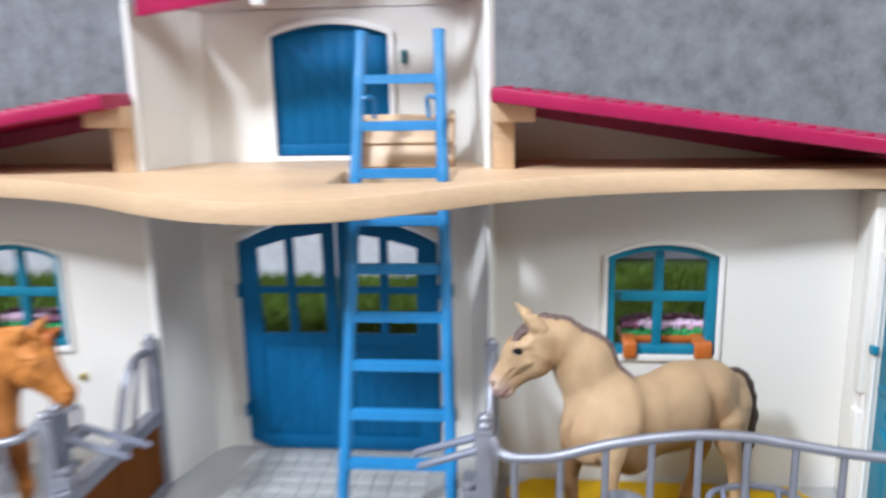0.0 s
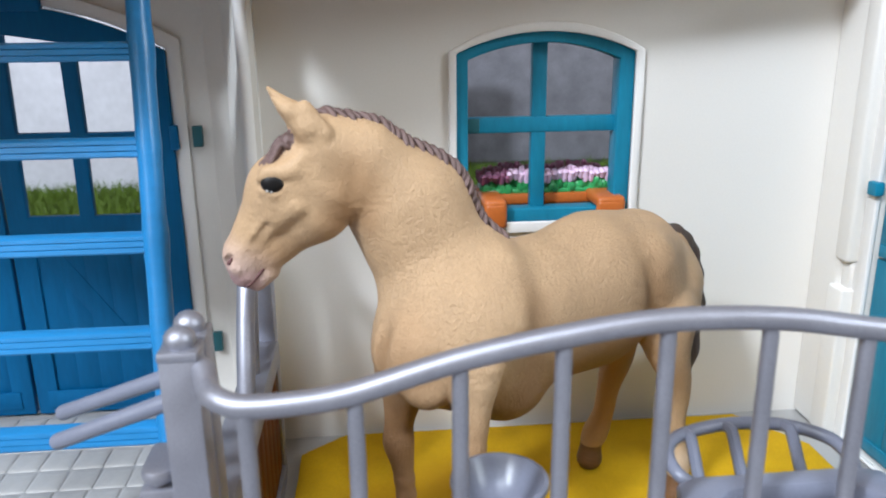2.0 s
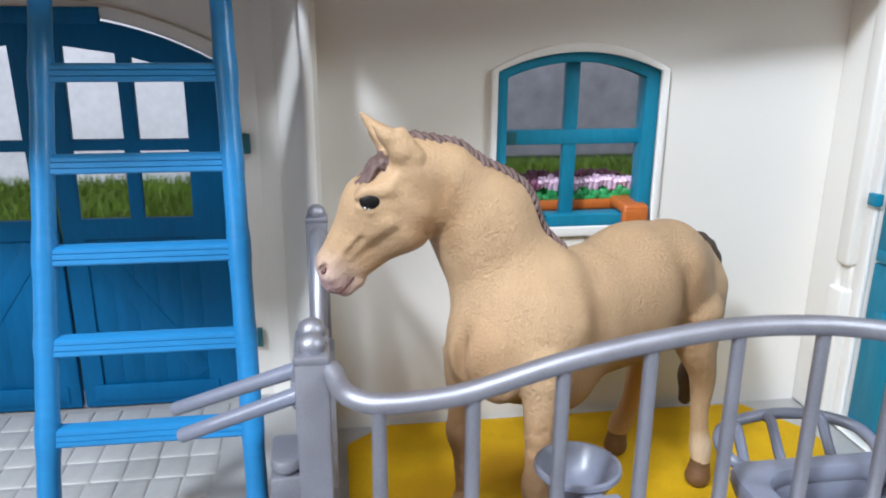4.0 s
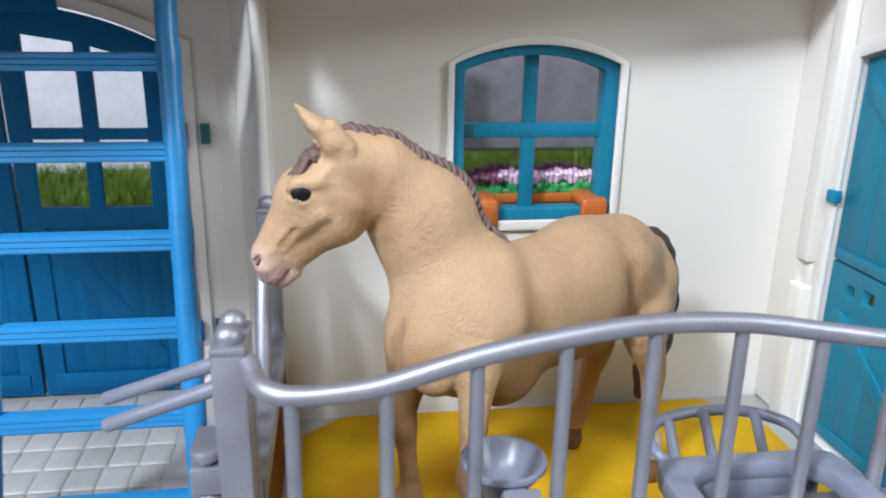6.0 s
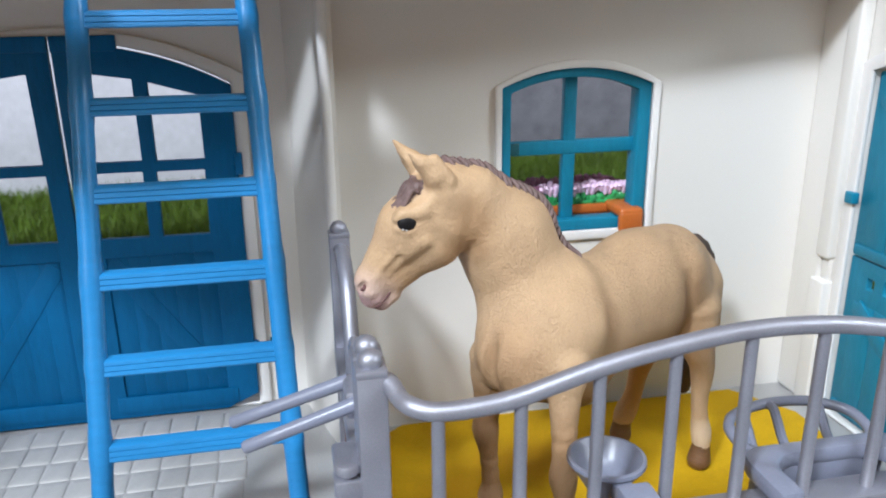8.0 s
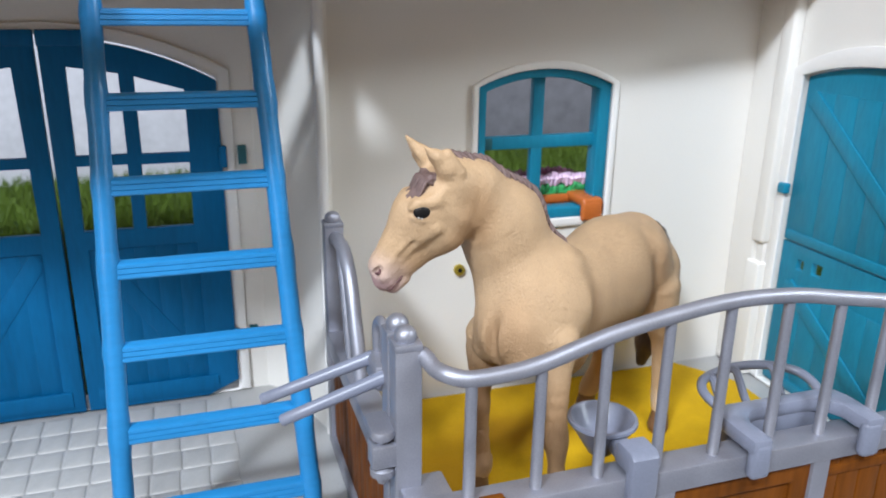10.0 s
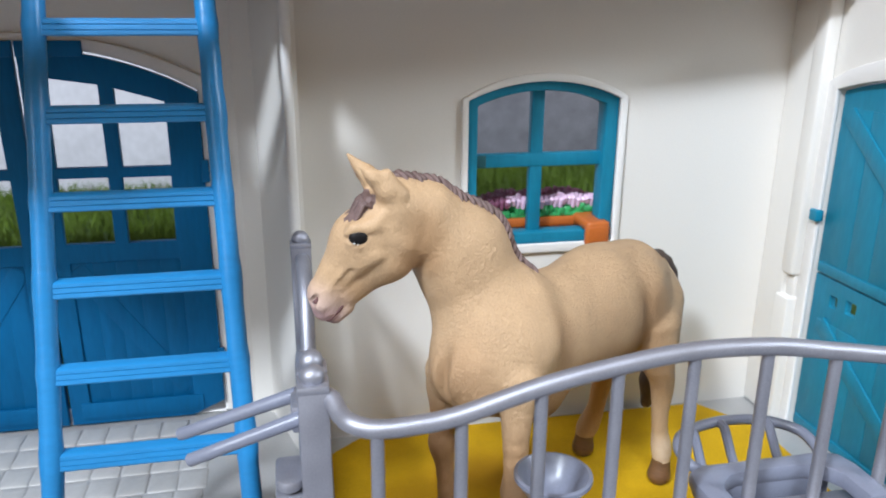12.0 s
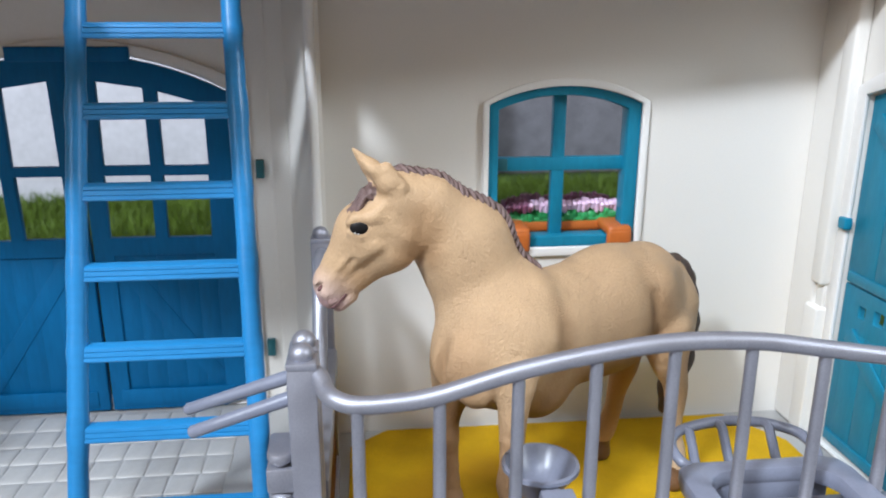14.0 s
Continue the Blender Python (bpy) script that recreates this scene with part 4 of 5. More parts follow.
def surface_net(f, lo, step):
    """A quad mesh of the zero level of the grid f."""
    s = f < 0
    nx, ny, nz = f.shape
    idx = -np.ones((nx - 1, ny - 1, nz - 1), dtype=np.int64)
    acc = np.zeros((nx - 1, ny - 1, nz - 1, 3), dtype=np.float32)
    cnt = np.zeros((nx - 1, ny - 1, nz - 1), dtype=np.float32)
    corners = [(i, j, k) for i in (0, 1) for j in (0, 1) for k in (0, 1)]
    cut = lambda c, arr: arr[c[0]:nx - 1 + c[0], c[1]:ny - 1 + c[1], c[2]:nz - 1 + c[2]]
    for c in corners:
        for ax in range(3):
            if c[ax] == 0:
                e = list(c)
                e[ax] = 1
                fa, fb = cut(c, f), cut(tuple(e), f)
                cross = (fa < 0) != (fb < 0)
                den = np.where(cross, fa - fb, 1)
                t = np.where(cross, fa / den, 0)
                for d in range(3):
                    acc[..., d] += np.where(cross, c[d] + (t if d == ax else 0), 0)
                cnt += cross
    live = cnt > 0
    idx[live] = np.arange(live.sum())
    cell = np.argwhere(live)
    verts = (cell + acc[live] / cnt[live][:, None]) * step + np.asarray(lo)
    quads = []
    for ax in range(3):
        u, v = (ax + 1) % 3, (ax + 2) % 3
        sl = [slice(None)] * 3
        a, b = list(sl), list(sl)
        a[ax], b[ax] = slice(0, f.shape[ax] - 1), slice(1, f.shape[ax])
        sa, sb = s[tuple(a)], s[tuple(b)]
        pts = np.argwhere(sa != sb)
        flip = sa[tuple(pts.T)]
        ok = (pts[:, u] > 0) & (pts[:, v] > 0) & (pts[:, u] < f.shape[u] - 1) & (pts[:, v] < f.shape[v] - 1)
        pts, flip = pts[ok], flip[ok]
        q = []
        for du, dv in ((-1, -1), (0, -1), (0, 0), (-1, 0)):
            p = pts.copy()
            p[:, u] += du
            p[:, v] += dv
            q.append(idx[tuple(p.T)])
        q = np.stack(q, 1)
        q[~flip] = q[~flip][:, ::-1]
        quads.append(q)
    return verts, np.concatenate(quads)


U, V = np.array((0.86, 0.51, 0)), np.array((-0.51, 0.86, 0))


def body(s, v, z):
    """A place on the horse by its length from the chest, its side and its height."""
    p = np.array((29.0, 293.5, 0)) + s * U + v * V
    return (p[0], p[1], z)


ACROSS = {"b": V, "n": np.array((-0.3, 0.954, 0)), "h": np.array((0.0, 1.0, 0.0))}


def leg_line(pts):
    """Finer pieces of a leg, smooth from knot to knot."""
    c = smooth_path([p for p, r in pts], 3)
    r = [v.x for v in smooth_path([(r, 0, 0) for p, r in pts], 3)]
    knots = [(tuple(p), q) for p, q in zip(c, r)]
    return list(zip(knots, knots[1:]))


def horse_shapes():
    """Bars of each painted region: (region, blend, axis across, width across, from, to, radius, radius)."""
    out = []

    def add(region, k, squeeze, a, b, ra, rb, axis="b"):
        out.append((region, k, axis, squeeze, a, b, ra, rb))

    # trunk
    add(0, 6, 1.32, body(10, 0, 63.5), body(50, 0, 62.8), 17.6, 18.7)
    add(0, 6, 1.22, body(51, 0, 66), body(64, 0, 67.0), 17.6, 15.5)
    add(0, 5, 1.0, body(-1, 0, 62), body(6, 0, 66), 10.5, 13.5)
    add(0, 5, 1.0, body(16, 2, 76.5), body(23, 1, 73.5), 6.0, 5.0)
    add(0, 4, 1.0, body(68, 0, 68), body(78.5, 0, 66), 11.5, 8.0)
    for sd in (-1, 1):
        add(0, 6.5, 1.0, body(15.5, sd * 4.4, 77), body(12.5, sd * 5.4, 68), 5.0, 8.8)
        add(0, 4.2, 1.0, body(12.5, sd * 5.4, 68), body(4.6, sd * 7.0, 60), 8.8, 7.8)
        add(0, 1.6, 1.0, body(15.0, sd * 9.0, 62), body(12.5, sd * 8.6, 55.5), 5.0, 3.6)
        add(0, 1.3, 1.0, body(-3.4, sd * 5.0, 65), body(-3.0, sd * 5.4, 56.5), 5.2, 5.6)
        add(0, 2.0, 1.0, body(61, sd * 5.0, 70), body(69, sd * 6.2, 57), 10.5, 9.3)
        add(0, 4.5, 1.0, body(76.4, sd * 5.6, 62), body(75, sd * 6.8, 50), 7.5, 6.2)
    add(0, 3.5, 1.1, body(7, -0.5, 58), body(22, 0, 50), 10.0, 11.5)
    # neck
    add(0, 6, 1.24, (33.2, 302.4, 75.2), (26.8, 301.6, 90.1), 13.8, 12.0, "n")
    add(0, 5, 1.32, (27.4, 301.8, 90.1), (16.8, 297.8, 101.2), 12.1, 8.3, "n")
    add(0, 4, 1.28, (16.6, 297.8, 101.0), (10.8, 296, 104.6), 8.1, 6.3, "n")
    # head
    add(0, 3, 1.05, (9.5, 295.6, 103.5), (1.5, 295.8, 96.5), 7.2, 6.8, "h")
    add(0, 3, 1.12, (1.5, 295.8, 96.5), (-6.8, 296.8, 84.4), 6.8, 4.3, "h")
    add(0, 1.8, 1.42, (10.0, 295.4, 97.0), (7.8, 295.5, 93.4), 8.8, 7.4, "h")
    add(0, 3.6, 1.25, (7.0, 295.5, 91.8), (-2.2, 296.6, 82.6), 5.0, 3.2, "h")
    add(0, 1.6, 0.95, (-7.8, 297, 82.6), (-7.4, 297, 79.4), 4.1, 3.5, "h")
    add(0, 0.8, 0.95, (-5.4, 297.2, 76.9), (-2.8, 297, 79.4), 2.0, 2.3, "h")
    for sd in (-1, 1):
        add(0, 2.0, 1.0, (-0.6, 295.6 + sd * 5.7, 100.9), (4.4, 295.4 + sd * 5.8, 101.6), 1.6, 1.1)
        add(0, 1.0, 1.0, (-9.8, 296.9 + sd * 2.6, 82.4), (-8.6, 296.9 + sd * 2.9, 81.0), 1.6, 1.5)
        add(0, 2.2, 1.0, (4.5, 295.6 + sd * 5.4, 94.0), (-3.0, 296.4 + sd * 3.7, 88.8), 1.1, 0.8)
    for sd in (-1, 1):
        # lids, temple and the ridges beside the nose
        add(0, 0.9, 1.0, (-2.4, 295.7 + sd * 6.0, 99.9), (0.0, 295.7 + sd * 6.5, 101.5), 0.65, 0.75)
        add(0, 0.9, 1.0, (0.0, 295.7 + sd * 6.5, 101.5), (3.0, 295.6 + sd * 6.3, 100.9), 0.75, 0.65)
        add(0, 0.9, 1.0, (-2.0, 295.7 + sd * 6.0, 97.6), (0.4, 295.7 + sd * 6.3, 96.9), 0.6, 0.7)
        add(0, 0.9, 1.0, (0.4, 295.7 + sd * 6.3, 96.9), (2.8, 295.7 + sd * 6.3, 98.4), 0.7, 0.6)
        add(0, 1.4, 1.0, (2.6, 295.6 + sd * 5.8, 101.2), (6.6, 295.5 + sd * 5.7, 104.4), 1.0, 0.8)
        add(0, 1.2, 1.0, (-1.2, 296.0 + sd * 5.2, 92.4), (-6.8, 296.7 + sd * 3.4, 85.0), 0.6, 0.7)
    # ears
    add(0, 1.6, 1.0, (9.8, 291.8, 105.2), (7.0, 290.6, 109.6), 2.7, 2.55)
    add(0, 1.0, 1.0, (7.0, 290.6, 109.6), (4.0, 290.0, 112.8), 2.55, 1.8)
    add(0, 0.8, 1.0, (10.2, 290.6, 108.2), (7.0, 290.0, 113.2), 2.0, 1.5)
    add(0, 1.0, 1.0, (4.0, 290.0, 112.8), (1.1, 289.8, 115.2), 1.8, 0.4)
    add(0, 1.6, 1.0, (6.4, 299.6, 107.0), (3.4, 300.2, 111.4), 2.7, 2.4)
    add(0, 1.0, 1.0, (3.4, 300.2, 111.4), (-0.8, 300.2, 116.3), 2.4, 0.45)
    # forelegs
    for side, pts in ((-1, [((38.6, 285.4, 60), 6.0), ((38.0, 283.6, 54), 4.0), ((37.5, 282.0, 48), 3.3), ((37.0, 279.8, 37.0), 2.8), ((36.8, 279.2, 32.5), 3.3), ((37.2, 279.0, 27), 2.4), ((37.6, 278.8, 15), 2.3), ((37.4, 278.4, 12), 2.9), ((36.4, 278.0, 8.5), 2.7)]),
                      (1, [((26.5, 303.0, 55), 8.5), ((24.5, 304.6, 45), 4.5), ((23.4, 305.0, 37.5), 3.1), ((23.2, 305.0, 33), 3.4), ((24.0, 305.0, 27), 2.5), ((24.9, 305.0, 15), 2.4), ((24.8, 304.8, 12), 3.2), ((24.0, 304.4, 8.5), 3.0)])):
        for (a, ra), (b, rb) in leg_line(pts):
            add(0, 1.1, 1.0, a, b, ra, rb)
        a = pts[-1][0]
        add(3, 0.6, 1.0, (a[0] - 0.6, a[1] - 0.4, 3.4), (a[0] - 0.3, a[1] - 0.2, 7.0), 3.7, 3.0)
    # hind legs
    for side, pts in ((-1, [((92.0, 320.0, 57), 8.6), ((93.4, 318.4, 47), 5.4), ((96.4, 319.2, 39), 3.7), ((97.6, 320.4, 33), 3.1), ((98.0, 321.0, 25), 2.4), ((98.8, 321.2, 18), 2.4), ((99.6, 321.0, 13.5), 2.9), ((99.8, 320.4, 9.0), 2.6)]),
                      (1, [((85.0, 332.0, 54), 7.8), ((86.2, 335.6, 44), 5.2), ((86.2, 337.0, 36.5), 4.2), ((85.0, 338.4, 28), 3.0), ((84.2, 339.6, 19), 2.7), ((82.6, 340.6, 12.5), 3.3), ((81.4, 341.0, 8.8), 3.0)])):
        for (a, ra), (b, rb) in leg_line(pts):
            add(0, 1.1, 1.0, a, b, ra, rb)
        a = pts[-1][0]
        add(3, 0.6, 1.0, (a[0] - 0.4, a[1] - 0.2, 3.4), (a[0] - 0.1, a[1], 7.0), 3.8, 3.1)
    # tail
    pts = [((97.0, 334.8, 74.6), 1.8), ((100.4, 336.6, 73.2), 2.0), ((103.6, 338.2, 70.4), 2.3), ((106.0, 339.4, 66.4), 2.6), ((107.4, 340.0, 60.0), 3.1), ((107.8, 340.2, 51.0), 4.0), ((106.4, 340.0, 38.0), 4.6), ((104.2, 339.4, 27.0), 4.0), ((102.2, 338.8, 19.5), 2.0)]
    for (a, ra), (b, rb) in zip(pts, pts[1:]):
        add(2, 2.4, 1.0, a, b, ra, rb)
    # forelock
    for dx, dy, ln in ((0, -3.2, 6.2), (-0.4, -1.6, 7.4), (-0.5, 0, 8.0), (-0.4, 1.6, 7.0), (0, 3.2, 6.0)):
        a = Vector((3.4 + dx, 295.3 + dy, 106.9))
        add(1, 0.5, 1.0, tuple(a), tuple(a + Vector((-ln * 0.62, 0.1 * dy, -ln * 0.7))), 1.2, 0.4)
    return out


def make_horse(name, label, mats, step=0.5):
    shapes = horse_shapes()
    lo, hi = np.array((-15.0, 268.0, 0.0)), np.array((117.0, 346.0, 121.0))
    n = np.ceil((hi - lo) / step).astype(int)
    ax = [lo[d] + step * np.arange(n[d], dtype=np.float32) for d in range(3)]
    f = np.full(tuple(n), 50.0, dtype=np.float32)
    keep = []
    for region, k, axis, squeeze, a, b, ra, rb in shapes:
        a, b = np.asarray(a, dtype=np.float32), np.asarray(b, dtype=np.float32)
        side = ACROSS[axis]
        stretch = np.eye(3) + (squeeze - 1) * np.outer(side, side)
        pad = max(ra, rb) + k + 3
        i0 = np.maximum(0, np.floor((np.minimum(a, b) - pad - lo) / step)).astype(int)
        i1 = np.minimum(n, np.ceil((np.maximum(a, b) + pad - lo) / step) + 1).astype(int)
        sl = tuple(slice(i0[d], i1[d]) for d in range(3))
        g = np.stack(np.meshgrid(*[ax[d][sl[d]] for d in range(3)], indexing="ij"), -1)
        mid = (a + b) / 2
        d = round_cone((g - mid) @ stretch.astype(np.float32) + mid, (a - mid) @ stretch + mid, (b - mid) @ stretch + mid, ra, rb)
        f[sl] = smin(f[sl], d, k)
        keep.append((region, stretch, mid, a, b, ra, rb))
    # hollow of the ears, mouth slit, nostrils
    def carve(a, b, ra, rb, k=0.5):
        a, b = np.asarray(a, dtype=np.float32), np.asarray(b, dtype=np.float32)
        pad = max(ra, rb) + 2
        i0 = np.maximum(0, np.floor((np.minimum(a, b) - pad - lo) / step)).astype(int)
        i1 = np.minimum(n, np.ceil((np.maximum(a, b) + pad - lo) / step) + 1).astype(int)
        sl = tuple(slice(i0[d], i1[d]) for d in range(3))
        g = np.stack(np.meshgrid(*[ax[d][sl[d]] for d in range(3)], indexing="ij"), -1)
        f[sl] = -smin(-f[sl], round_cone(g, a, b, ra, rb), k)

    carve((3.4, 288.9, 106.6), (1.6, 288.6, 111.2), 2.0, 1.6, 0.3)
    carve((1.6, 288.6, 111.2), (-0.2, 288.8, 114.4), 1.6, 0.6, 0.3)
    carve((0.8, 299.4, 109.4), (-2.2, 299.6, 115.0), 1.9, 0.5, 0.3)
    for sd in (-1, 1):
        carve((-8.6, 297 + sd * 2.6, 75.0), (-6.4, 297 + sd * 3.6, 77.4), 0.8, 0.75, 0.25)
        carve((-6.4, 297 + sd * 3.6, 77.4), (-2.6, 296.8 + sd * 3.9, 80.8), 0.75, 0.45, 0.25)
        carve((-5.0, 296.8 + sd * 5.0, 86.2), (-1.8, 296.4 + sd * 5.8, 90.2), 0.55, 0.5, 1.2)
        carve((-3.6, 296.8 + sd * 4.7, 84.0), (0.6, 296.4 + sd * 5.2, 87.4), 0.5, 0.5, 1.2)
        carve((-2.4, 295.7 + sd * 7.4, 102.4), (3.2, 295.6 + sd * 7.4, 102.6), 0.25, 0.25, 0.8)
        carve((-11.0, 297 + sd * 2.9, 81.8), (-9.8, 297 + sd * 3.7, 83.4), 1.15, 0.8)
        # under the cheekbone, behind the jaw, between shoulder and barrel, before the thigh
        carve((16.2, 296.6 + sd * 7.8, 101.5), (15.2, 296.2 + sd * 7.2, 92.0), 0.9, 1.9, 1.8)
        carve(body(20.6, sd * 15.6, 76), body(17.4, sd * 16.8, 58), 0.4, 0.8, 4.0)
        carve(body(55.6, sd * 15.4, 72), body(58.0, sd * 14.8, 53), 0.7, 1.6, 3.4)
    carve(body(-11.0, 0, 74), body(-9.6, 0, 50), 1.7, 1.4, 2.4)
    verts, quads = surface_net(f, lo, step)
    # relax once
    acc, cnt = np.zeros_like(verts), np.zeros(len(verts))
    for i in range(4):
        for j in ((i + 1) % 4, (i + 3) % 4):
            np.add.at(acc, quads[:, i], verts[quads[:, j]])
            np.add.at(cnt, quads[:, i], 1)
    verts = verts * 0.6 + 0.4 * acc / cnt[:, None]
    best, region = np.full(len(verts), 1e9), np.zeros(len(verts), dtype=int)
    for r, stretch, mid, a, b, ra, rb in keep:
        d = round_cone((verts - mid) @ stretch + mid, (a - mid) @ stretch + mid, (b - mid) @ stretch + mid, ra, rb)
        better = d < best - (0.0 if r == 0 else -0.25)
        best = np.where(better, d, best)
        region = np.where(better, r, region)
    face_region = np.array([np.bincount(region[q], minlength=5).argmax() for q in quads])
    raw = bpy.data.meshes.new("raw")
    raw.from_pydata((verts - np.array((55.0, 308.0, 0.0))).tolist(), [], quads.tolist())
    raw.polygons.foreach_set("material_index", face_region.astype(np.int32))
    bm = bmesh.new()
    bm.from_mesh(raw)
    bpy.data.meshes.remove(raw)
    # plaited mane: slanting strands laid over the crest
    line = smooth_path([(9.5, 296.6, 0), (14, 297.8, 0), (21, 300.2, 0), (28, 301.4, 0), (35, 302.8, 0), (41.5, 303.8, 0), (47.5, 304.4, 0)], 16)
    crest = []
    for c in line:
        i, j = int((c.x - lo[0]) / step), int((c.y - lo[1]) / step)
        col = f[i, j]
        k = int(np.argwhere(col < 0).max())
        crest.append(Vector((c.x - 55, c.y - 308, lo[2] + step * (k + col[k] / (col[k] - col[k + 1])))))
    for _ in range(6):
        crest = [crest[0]] + [(crest[i - 1] + 2 * crest[i] + crest[i + 1]) / 4 for i in range(1, len(crest) - 1)] + [crest[-1]]
    before = len(bm.faces)
    tube(bm, [c + Vector((0, -0.2, -0.7)) for c in crest], [0.8] + [1.0] * (len(crest) - 2) + [0.6], 8)
    rnd = random.Random(3)
    gone, last = 0.0, crest[0]
    for i, c in enumerate(crest[:-1]):
        gone += (c - last).length
        last = c
        if gone < rnd.uniform(1.2, 1.9) and i:
            continue
        gone = 0.0
        d = (crest[i + 1] - crest[max(i - 1, 0)]).normalized()
        up = Vector((0, 1, 0)).cross(d)
        up = -up if up.z < 0 else up
        w = min(1.0, 0.6 + i / 16, 0.45 + (len(crest) - i) / 24) * rnd.uniform(0.78, 1.25)
        skew = rnd.uniform(1.6, 3.0)
        for side in (-1, 1):
            out = Vector((0, side, 0))
            pts = [c + out * 3.0 * w + d * skew - up * rnd.uniform(1.0, 2.0), c + out * 2.0 * w + d * skew * 0.6 - up * 0.1, c + out * 0.8 * w + up * 0.75 * w, c - out * 0.2 - d * 0.9 + up * 0.95 * w]
            tube(bm, smooth_path(pts, 3), [0.1, 0.36, 0.54, 0.66, 0.7, 0.68, 0.6, 0.5, 0.4, 0.28], 6)
    # strands of the forelock
    for k in range(9):
        u = k / 4 - 1
        a = Vector((3.6 - 0.5 * (1 - u * u), 295.3 + 4.0 * u, 107.0 - 0.6 * u * u))
        ln = 8.0 - 2.6 * abs(u) + rnd.uniform(-1.4, 0.8)
        pts = [a + Vector((0.4, 0, -1.2)), a + Vector((-1.6, 0.15 * u, -0.2)), a + Vector((-ln * 0.5, 0.5 * u, -ln * 0.42)), a + Vector((-ln * 0.78, 0.9 * u, -ln * 0.92))]
        pts = [p - Vector((55, 308, 0)) for p in pts]
        tube(bm, smooth_path(pts, 3), [0.4, 0.6, 0.65, 0.66, 0.66, 0.62, 0.55, 0.45, 0.3, 0.15], 7)
    bm.faces.ensure_lookup_table()
    for fc in bm.faces[before:]:
        fc.material_index = 1
    # painted mouth line and nostrils, laid on the muzzle
    def on_side(x, z, sd):
        i, k = int((x - lo[0]) / step), int((z - lo[2]) / step)
        inside = np.argwhere(f[i, :, k] < 0)
        if not len(inside):
            return None
        return lo[1] + step * float(inside.min() if sd < 0 else inside.max())

    for sd in (-1, 1):
        for line, rad in (([(-8.0, 76.6), (-6.9, 77.0), (-5.8, 77.9), (-4.8, 79.0), (-3.8, 80.2), (-3.2, 81.2)], 0.36), ([(-10.6, 81.6), (-10.0, 82.4), (-9.5, 83.2)], 0.45)):
            pts = [(x, on_side(x, z, sd), z) for x, z in line]
            pts = [Vector((x - 55.0, y - 308.0, z)) for x, y, z in pts if y is not None]
            if len(pts) < 3:
                continue
            start = len(bm.faces)
            tube(bm, smooth_path(pts, 4), [rad * min(1.0, 0.35 + 0.25 * min(i, 4 * len(pts) - 4 - i)) for i in range(4 * len(pts) - 3)], 6)
            bm.faces.ensure_lookup_table()
            for fc in bm.faces[start:]:
                fc.material_index = 6
    # eyes set into the head
    for sd in (-1, 1):
        c = Vector((0.2 - 55.0, 295.7 + sd * 6.75 - 308.0, 99.1))
        for v in ball(bm, c, 1.9, 18, (1.18, 0.55, 0.95)):
            for fc in v.link_faces:
                fc.material_index = 4
        for k in range(2):
            e = c + Vector((-1.0 + 0.8 * k, sd * 0.62, -1.5 + 0.25 * (k == 0)))
            for v in ball(bm, e, 0.25, 6, (1.3 - 0.3 * k, 0.6, 1.0)):
                for fc in v.link_faces:
                    fc.material_index = 5
    ob = part(name, bm, mats, angle=75)
    ob.location = Vector((55.0, 308.0, 1.2)) * MM
    return tagged(ob, label, "toy horse", "toy horses")


# pink muzzle and browner knees are sprayed on; belly and creases get painted-in shade
def at_horse(x, y, z):
    return ((x - 55) * MM, (y - 308) * MM, z * MM)


paint_by_place(COAT, at_horse(-9.5, 296, 77.5), 0.004, 0.0125, (0.56, 0.41, 0.37), 0.75)
paint_by_place(COAT, at_horse(37, 277, 30), 0.010, 0.026, (0.30, 0.15, 0.06), 0.55, (1.6, 1.6, 0.9))
paint_by_place(COAT, at_horse(24, 305, 28), 0.010, 0.026, (0.26, 0.12, 0.045), 0.65, (1.6, 1.6, 0.8))
paint_by_place(COAT, at_horse(99.6, 320.8, 11), 0.004, 0.010, (0.70, 0.54, 0.38), 0.7)
paint_by_place(COAT, at_horse(86, 337, 30), 0.008, 0.026, (0.42, 0.20, 0.07), 0.5, (1.4, 1.4, 0.8))
paint_by_place(COAT, at_horse(-8.0, 297, 78.4), 0.003, 0.0055, (0.36, 0.21, 0.22), 0.7)
paint_by_place(COAT, at_horse(-1, 297, 85.5), 0.001, 0.0085, (0.40, 0.21, 0.10), 0.4)
# belly and chest crease: brown wash with the shade underneath painted in
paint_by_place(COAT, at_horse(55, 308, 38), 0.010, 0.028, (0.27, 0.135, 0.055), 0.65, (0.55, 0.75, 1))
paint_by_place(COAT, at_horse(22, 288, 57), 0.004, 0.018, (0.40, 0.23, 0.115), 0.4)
# hollow behind jaw and throat: its shade painted in over the wash
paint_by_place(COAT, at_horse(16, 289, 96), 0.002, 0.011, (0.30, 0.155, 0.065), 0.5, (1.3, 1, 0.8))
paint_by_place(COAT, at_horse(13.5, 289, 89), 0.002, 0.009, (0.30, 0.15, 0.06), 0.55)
# shade painted with the wash into flank, shoulder crease, chest and leg hollows
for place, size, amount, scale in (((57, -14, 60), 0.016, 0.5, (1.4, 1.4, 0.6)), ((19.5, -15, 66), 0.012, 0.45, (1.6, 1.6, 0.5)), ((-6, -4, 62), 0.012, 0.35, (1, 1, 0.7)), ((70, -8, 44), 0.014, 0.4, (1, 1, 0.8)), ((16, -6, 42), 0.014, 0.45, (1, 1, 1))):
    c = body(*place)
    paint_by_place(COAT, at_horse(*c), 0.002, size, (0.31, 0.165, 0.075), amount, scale)
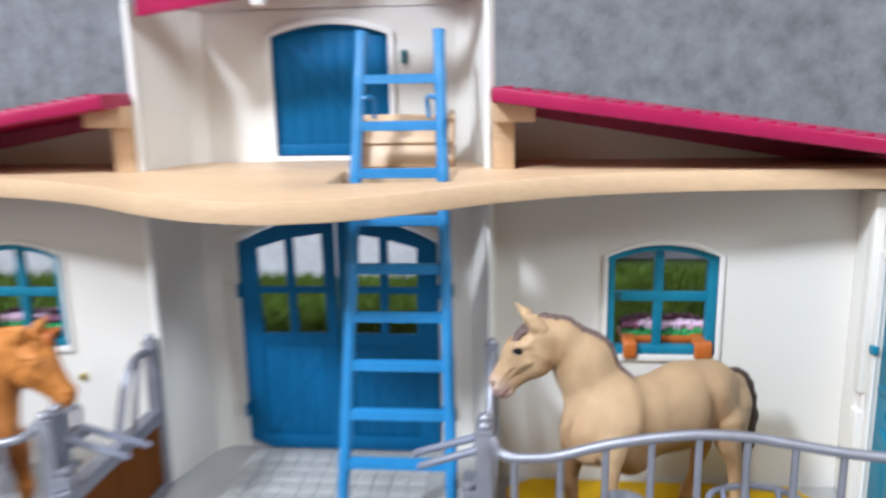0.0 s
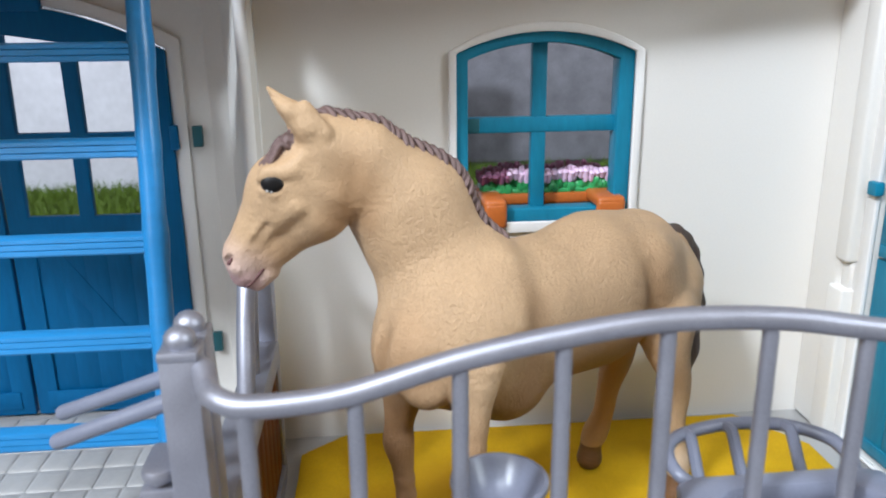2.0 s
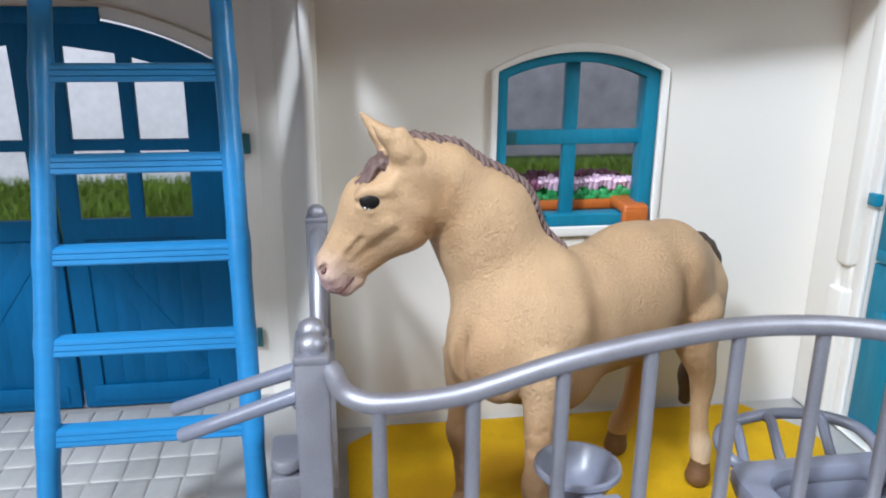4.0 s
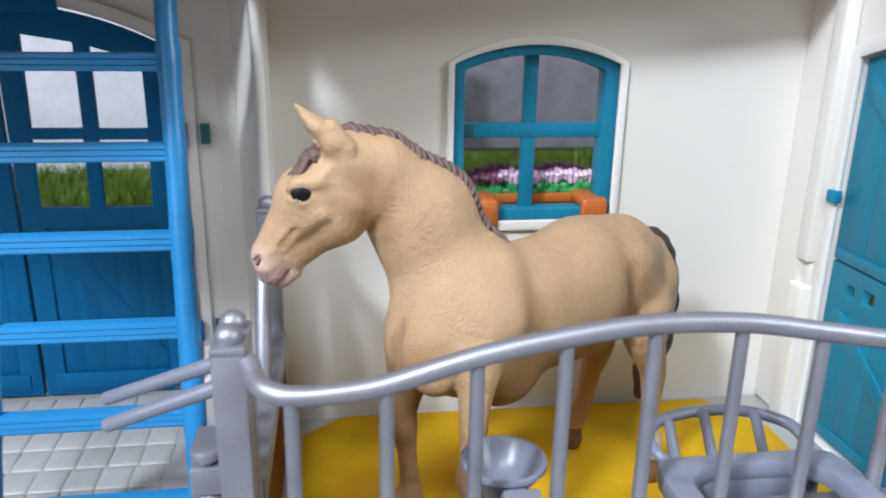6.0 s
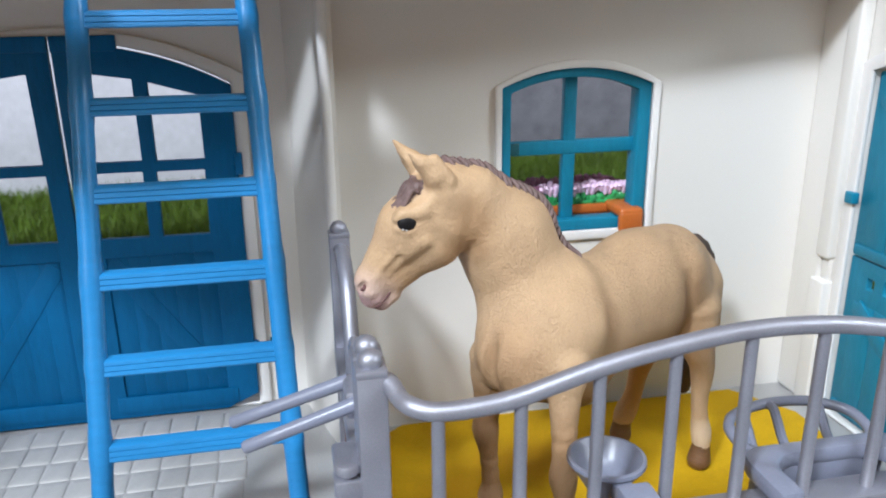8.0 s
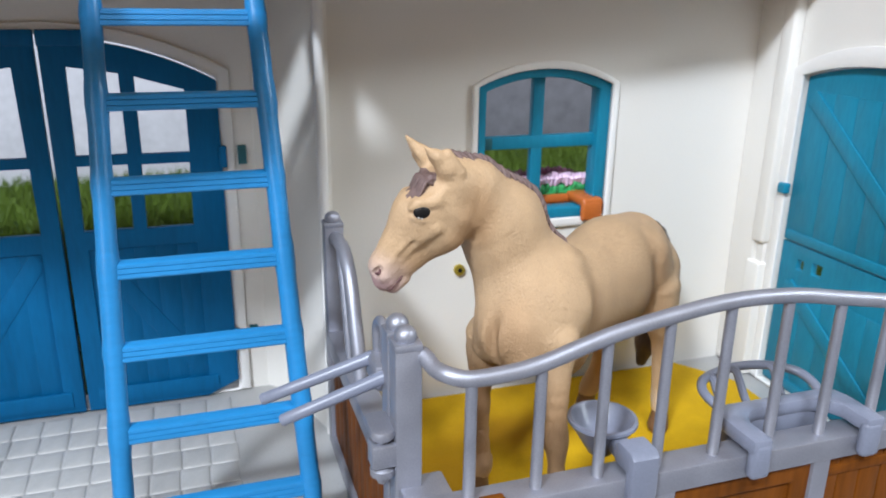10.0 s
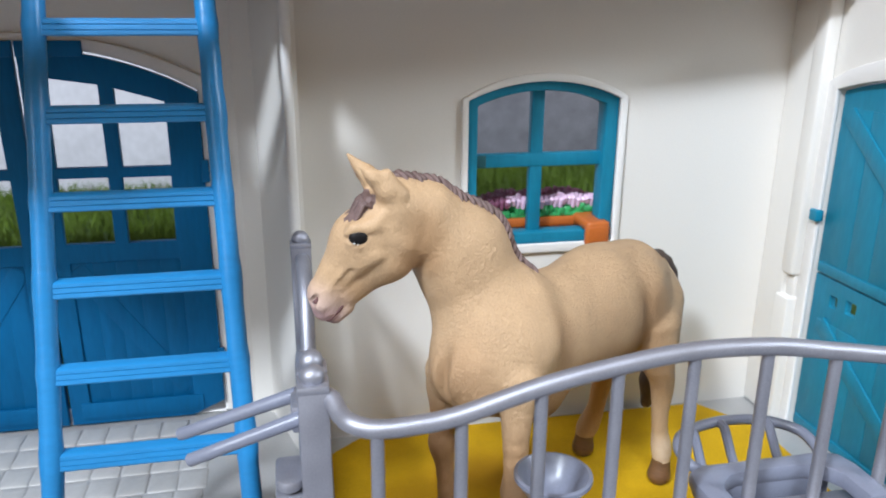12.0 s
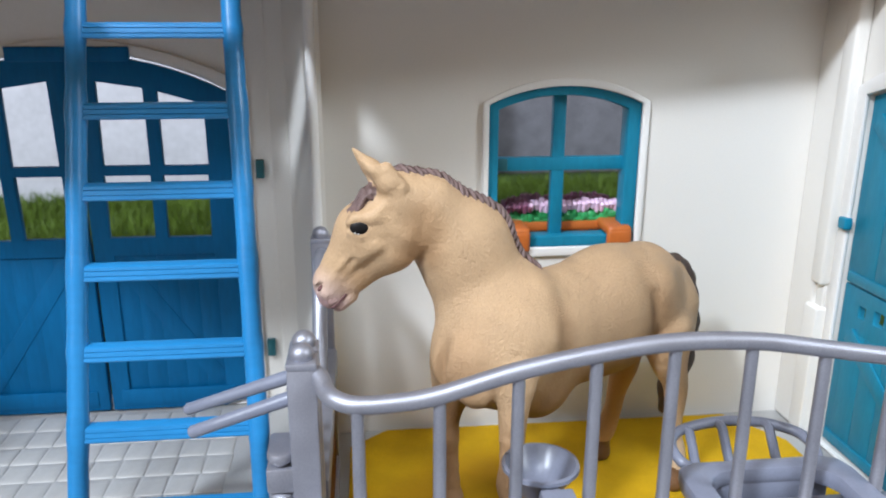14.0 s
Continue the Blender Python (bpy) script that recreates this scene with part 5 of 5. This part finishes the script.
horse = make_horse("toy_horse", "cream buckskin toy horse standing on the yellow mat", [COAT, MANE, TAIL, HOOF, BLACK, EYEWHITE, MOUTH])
other = new("toy_horse", horse.data.copy())
other.data.materials.clear()
for m in (CHESTNUT, BLOND, BLOND, HOOF, BLACK, EYEWHITE, MOUTH):
    other.data.materials.append(m)
other.matrix_world = Matrix.Translation((2 * AXIS * MM - 0.002, -0.012, -0.004)) @ Matrix.Diagonal((-1, 1, 1, 1)) @ horse.matrix_basis
tagged(other, "chestnut toy horse with a blond mane behind the other gate", "toy horse", "toy horses")

# ---- floor tiles of the bay, last ----
floor = bpy.data.objects["floor"]
tile_mesh = []
for k in range(4):
    bm = bmesh.new()
    rings = []
    for hx, hy, z in ((4.6, 5.65, -0.2), (4.55, 5.6, 0.05), (4.0, 5.05, 0.30), (2.4, 3.2, 0.42)):
        tilt_x, tilt_y = (0.010, 0.004, -0.006, 0.007)[k], (-0.016, -0.010, -0.020, -0.008)[k]
        cut = 0.5
        pts = [(-hx + cut, -hy), (hx - cut, -hy), (hx, -hy + cut), (hx, hy - cut), (hx - cut, hy), (-hx + cut, hy), (-hx, hy - cut), (-hx, -hy + cut)]
        rings.append([bm.verts.new((x, y, z + (tilt_x * x + tilt_y * y if z > 0 else 0))) for x, y in pts])
    for p, q in zip(rings, rings[1:]):
        for e in range(8):
            bm.faces.new((p[e], p[(e + 1) % 8], q[(e + 1) % 8], q[e]))
    bm.faces.new(rings[-1])
    for fc in bm.faces:
        fc.smooth = True
    bmesh.ops.recalc_face_normals(bm, faces=bm.faces[:])
    bmesh.ops.scale(bm, vec=(MM, MM, MM), verts=bm.verts[:])
    me = bpy.data.meshes.new("tile")
    bm.to_mesh(me)
    bm.free()
    me.materials.append(TILE)
    tile_mesh.append(me)
r = random.Random(5)
for j in range(13):
    y = 388.0 - 11.6 * j
    for i in range(11):
        x = AXIS + (i - 5) * 9.5 + (0.3 if j % 2 else -0.3)
        ob = new("tile", tile_mesh[r.randrange(4)])
        ob.location = Vector((x, y, 0)) * MM
        ob.rotation_euler = (0, 0, radians(r.uniform(-0.4, 0.4)))
        ob.parent = floor
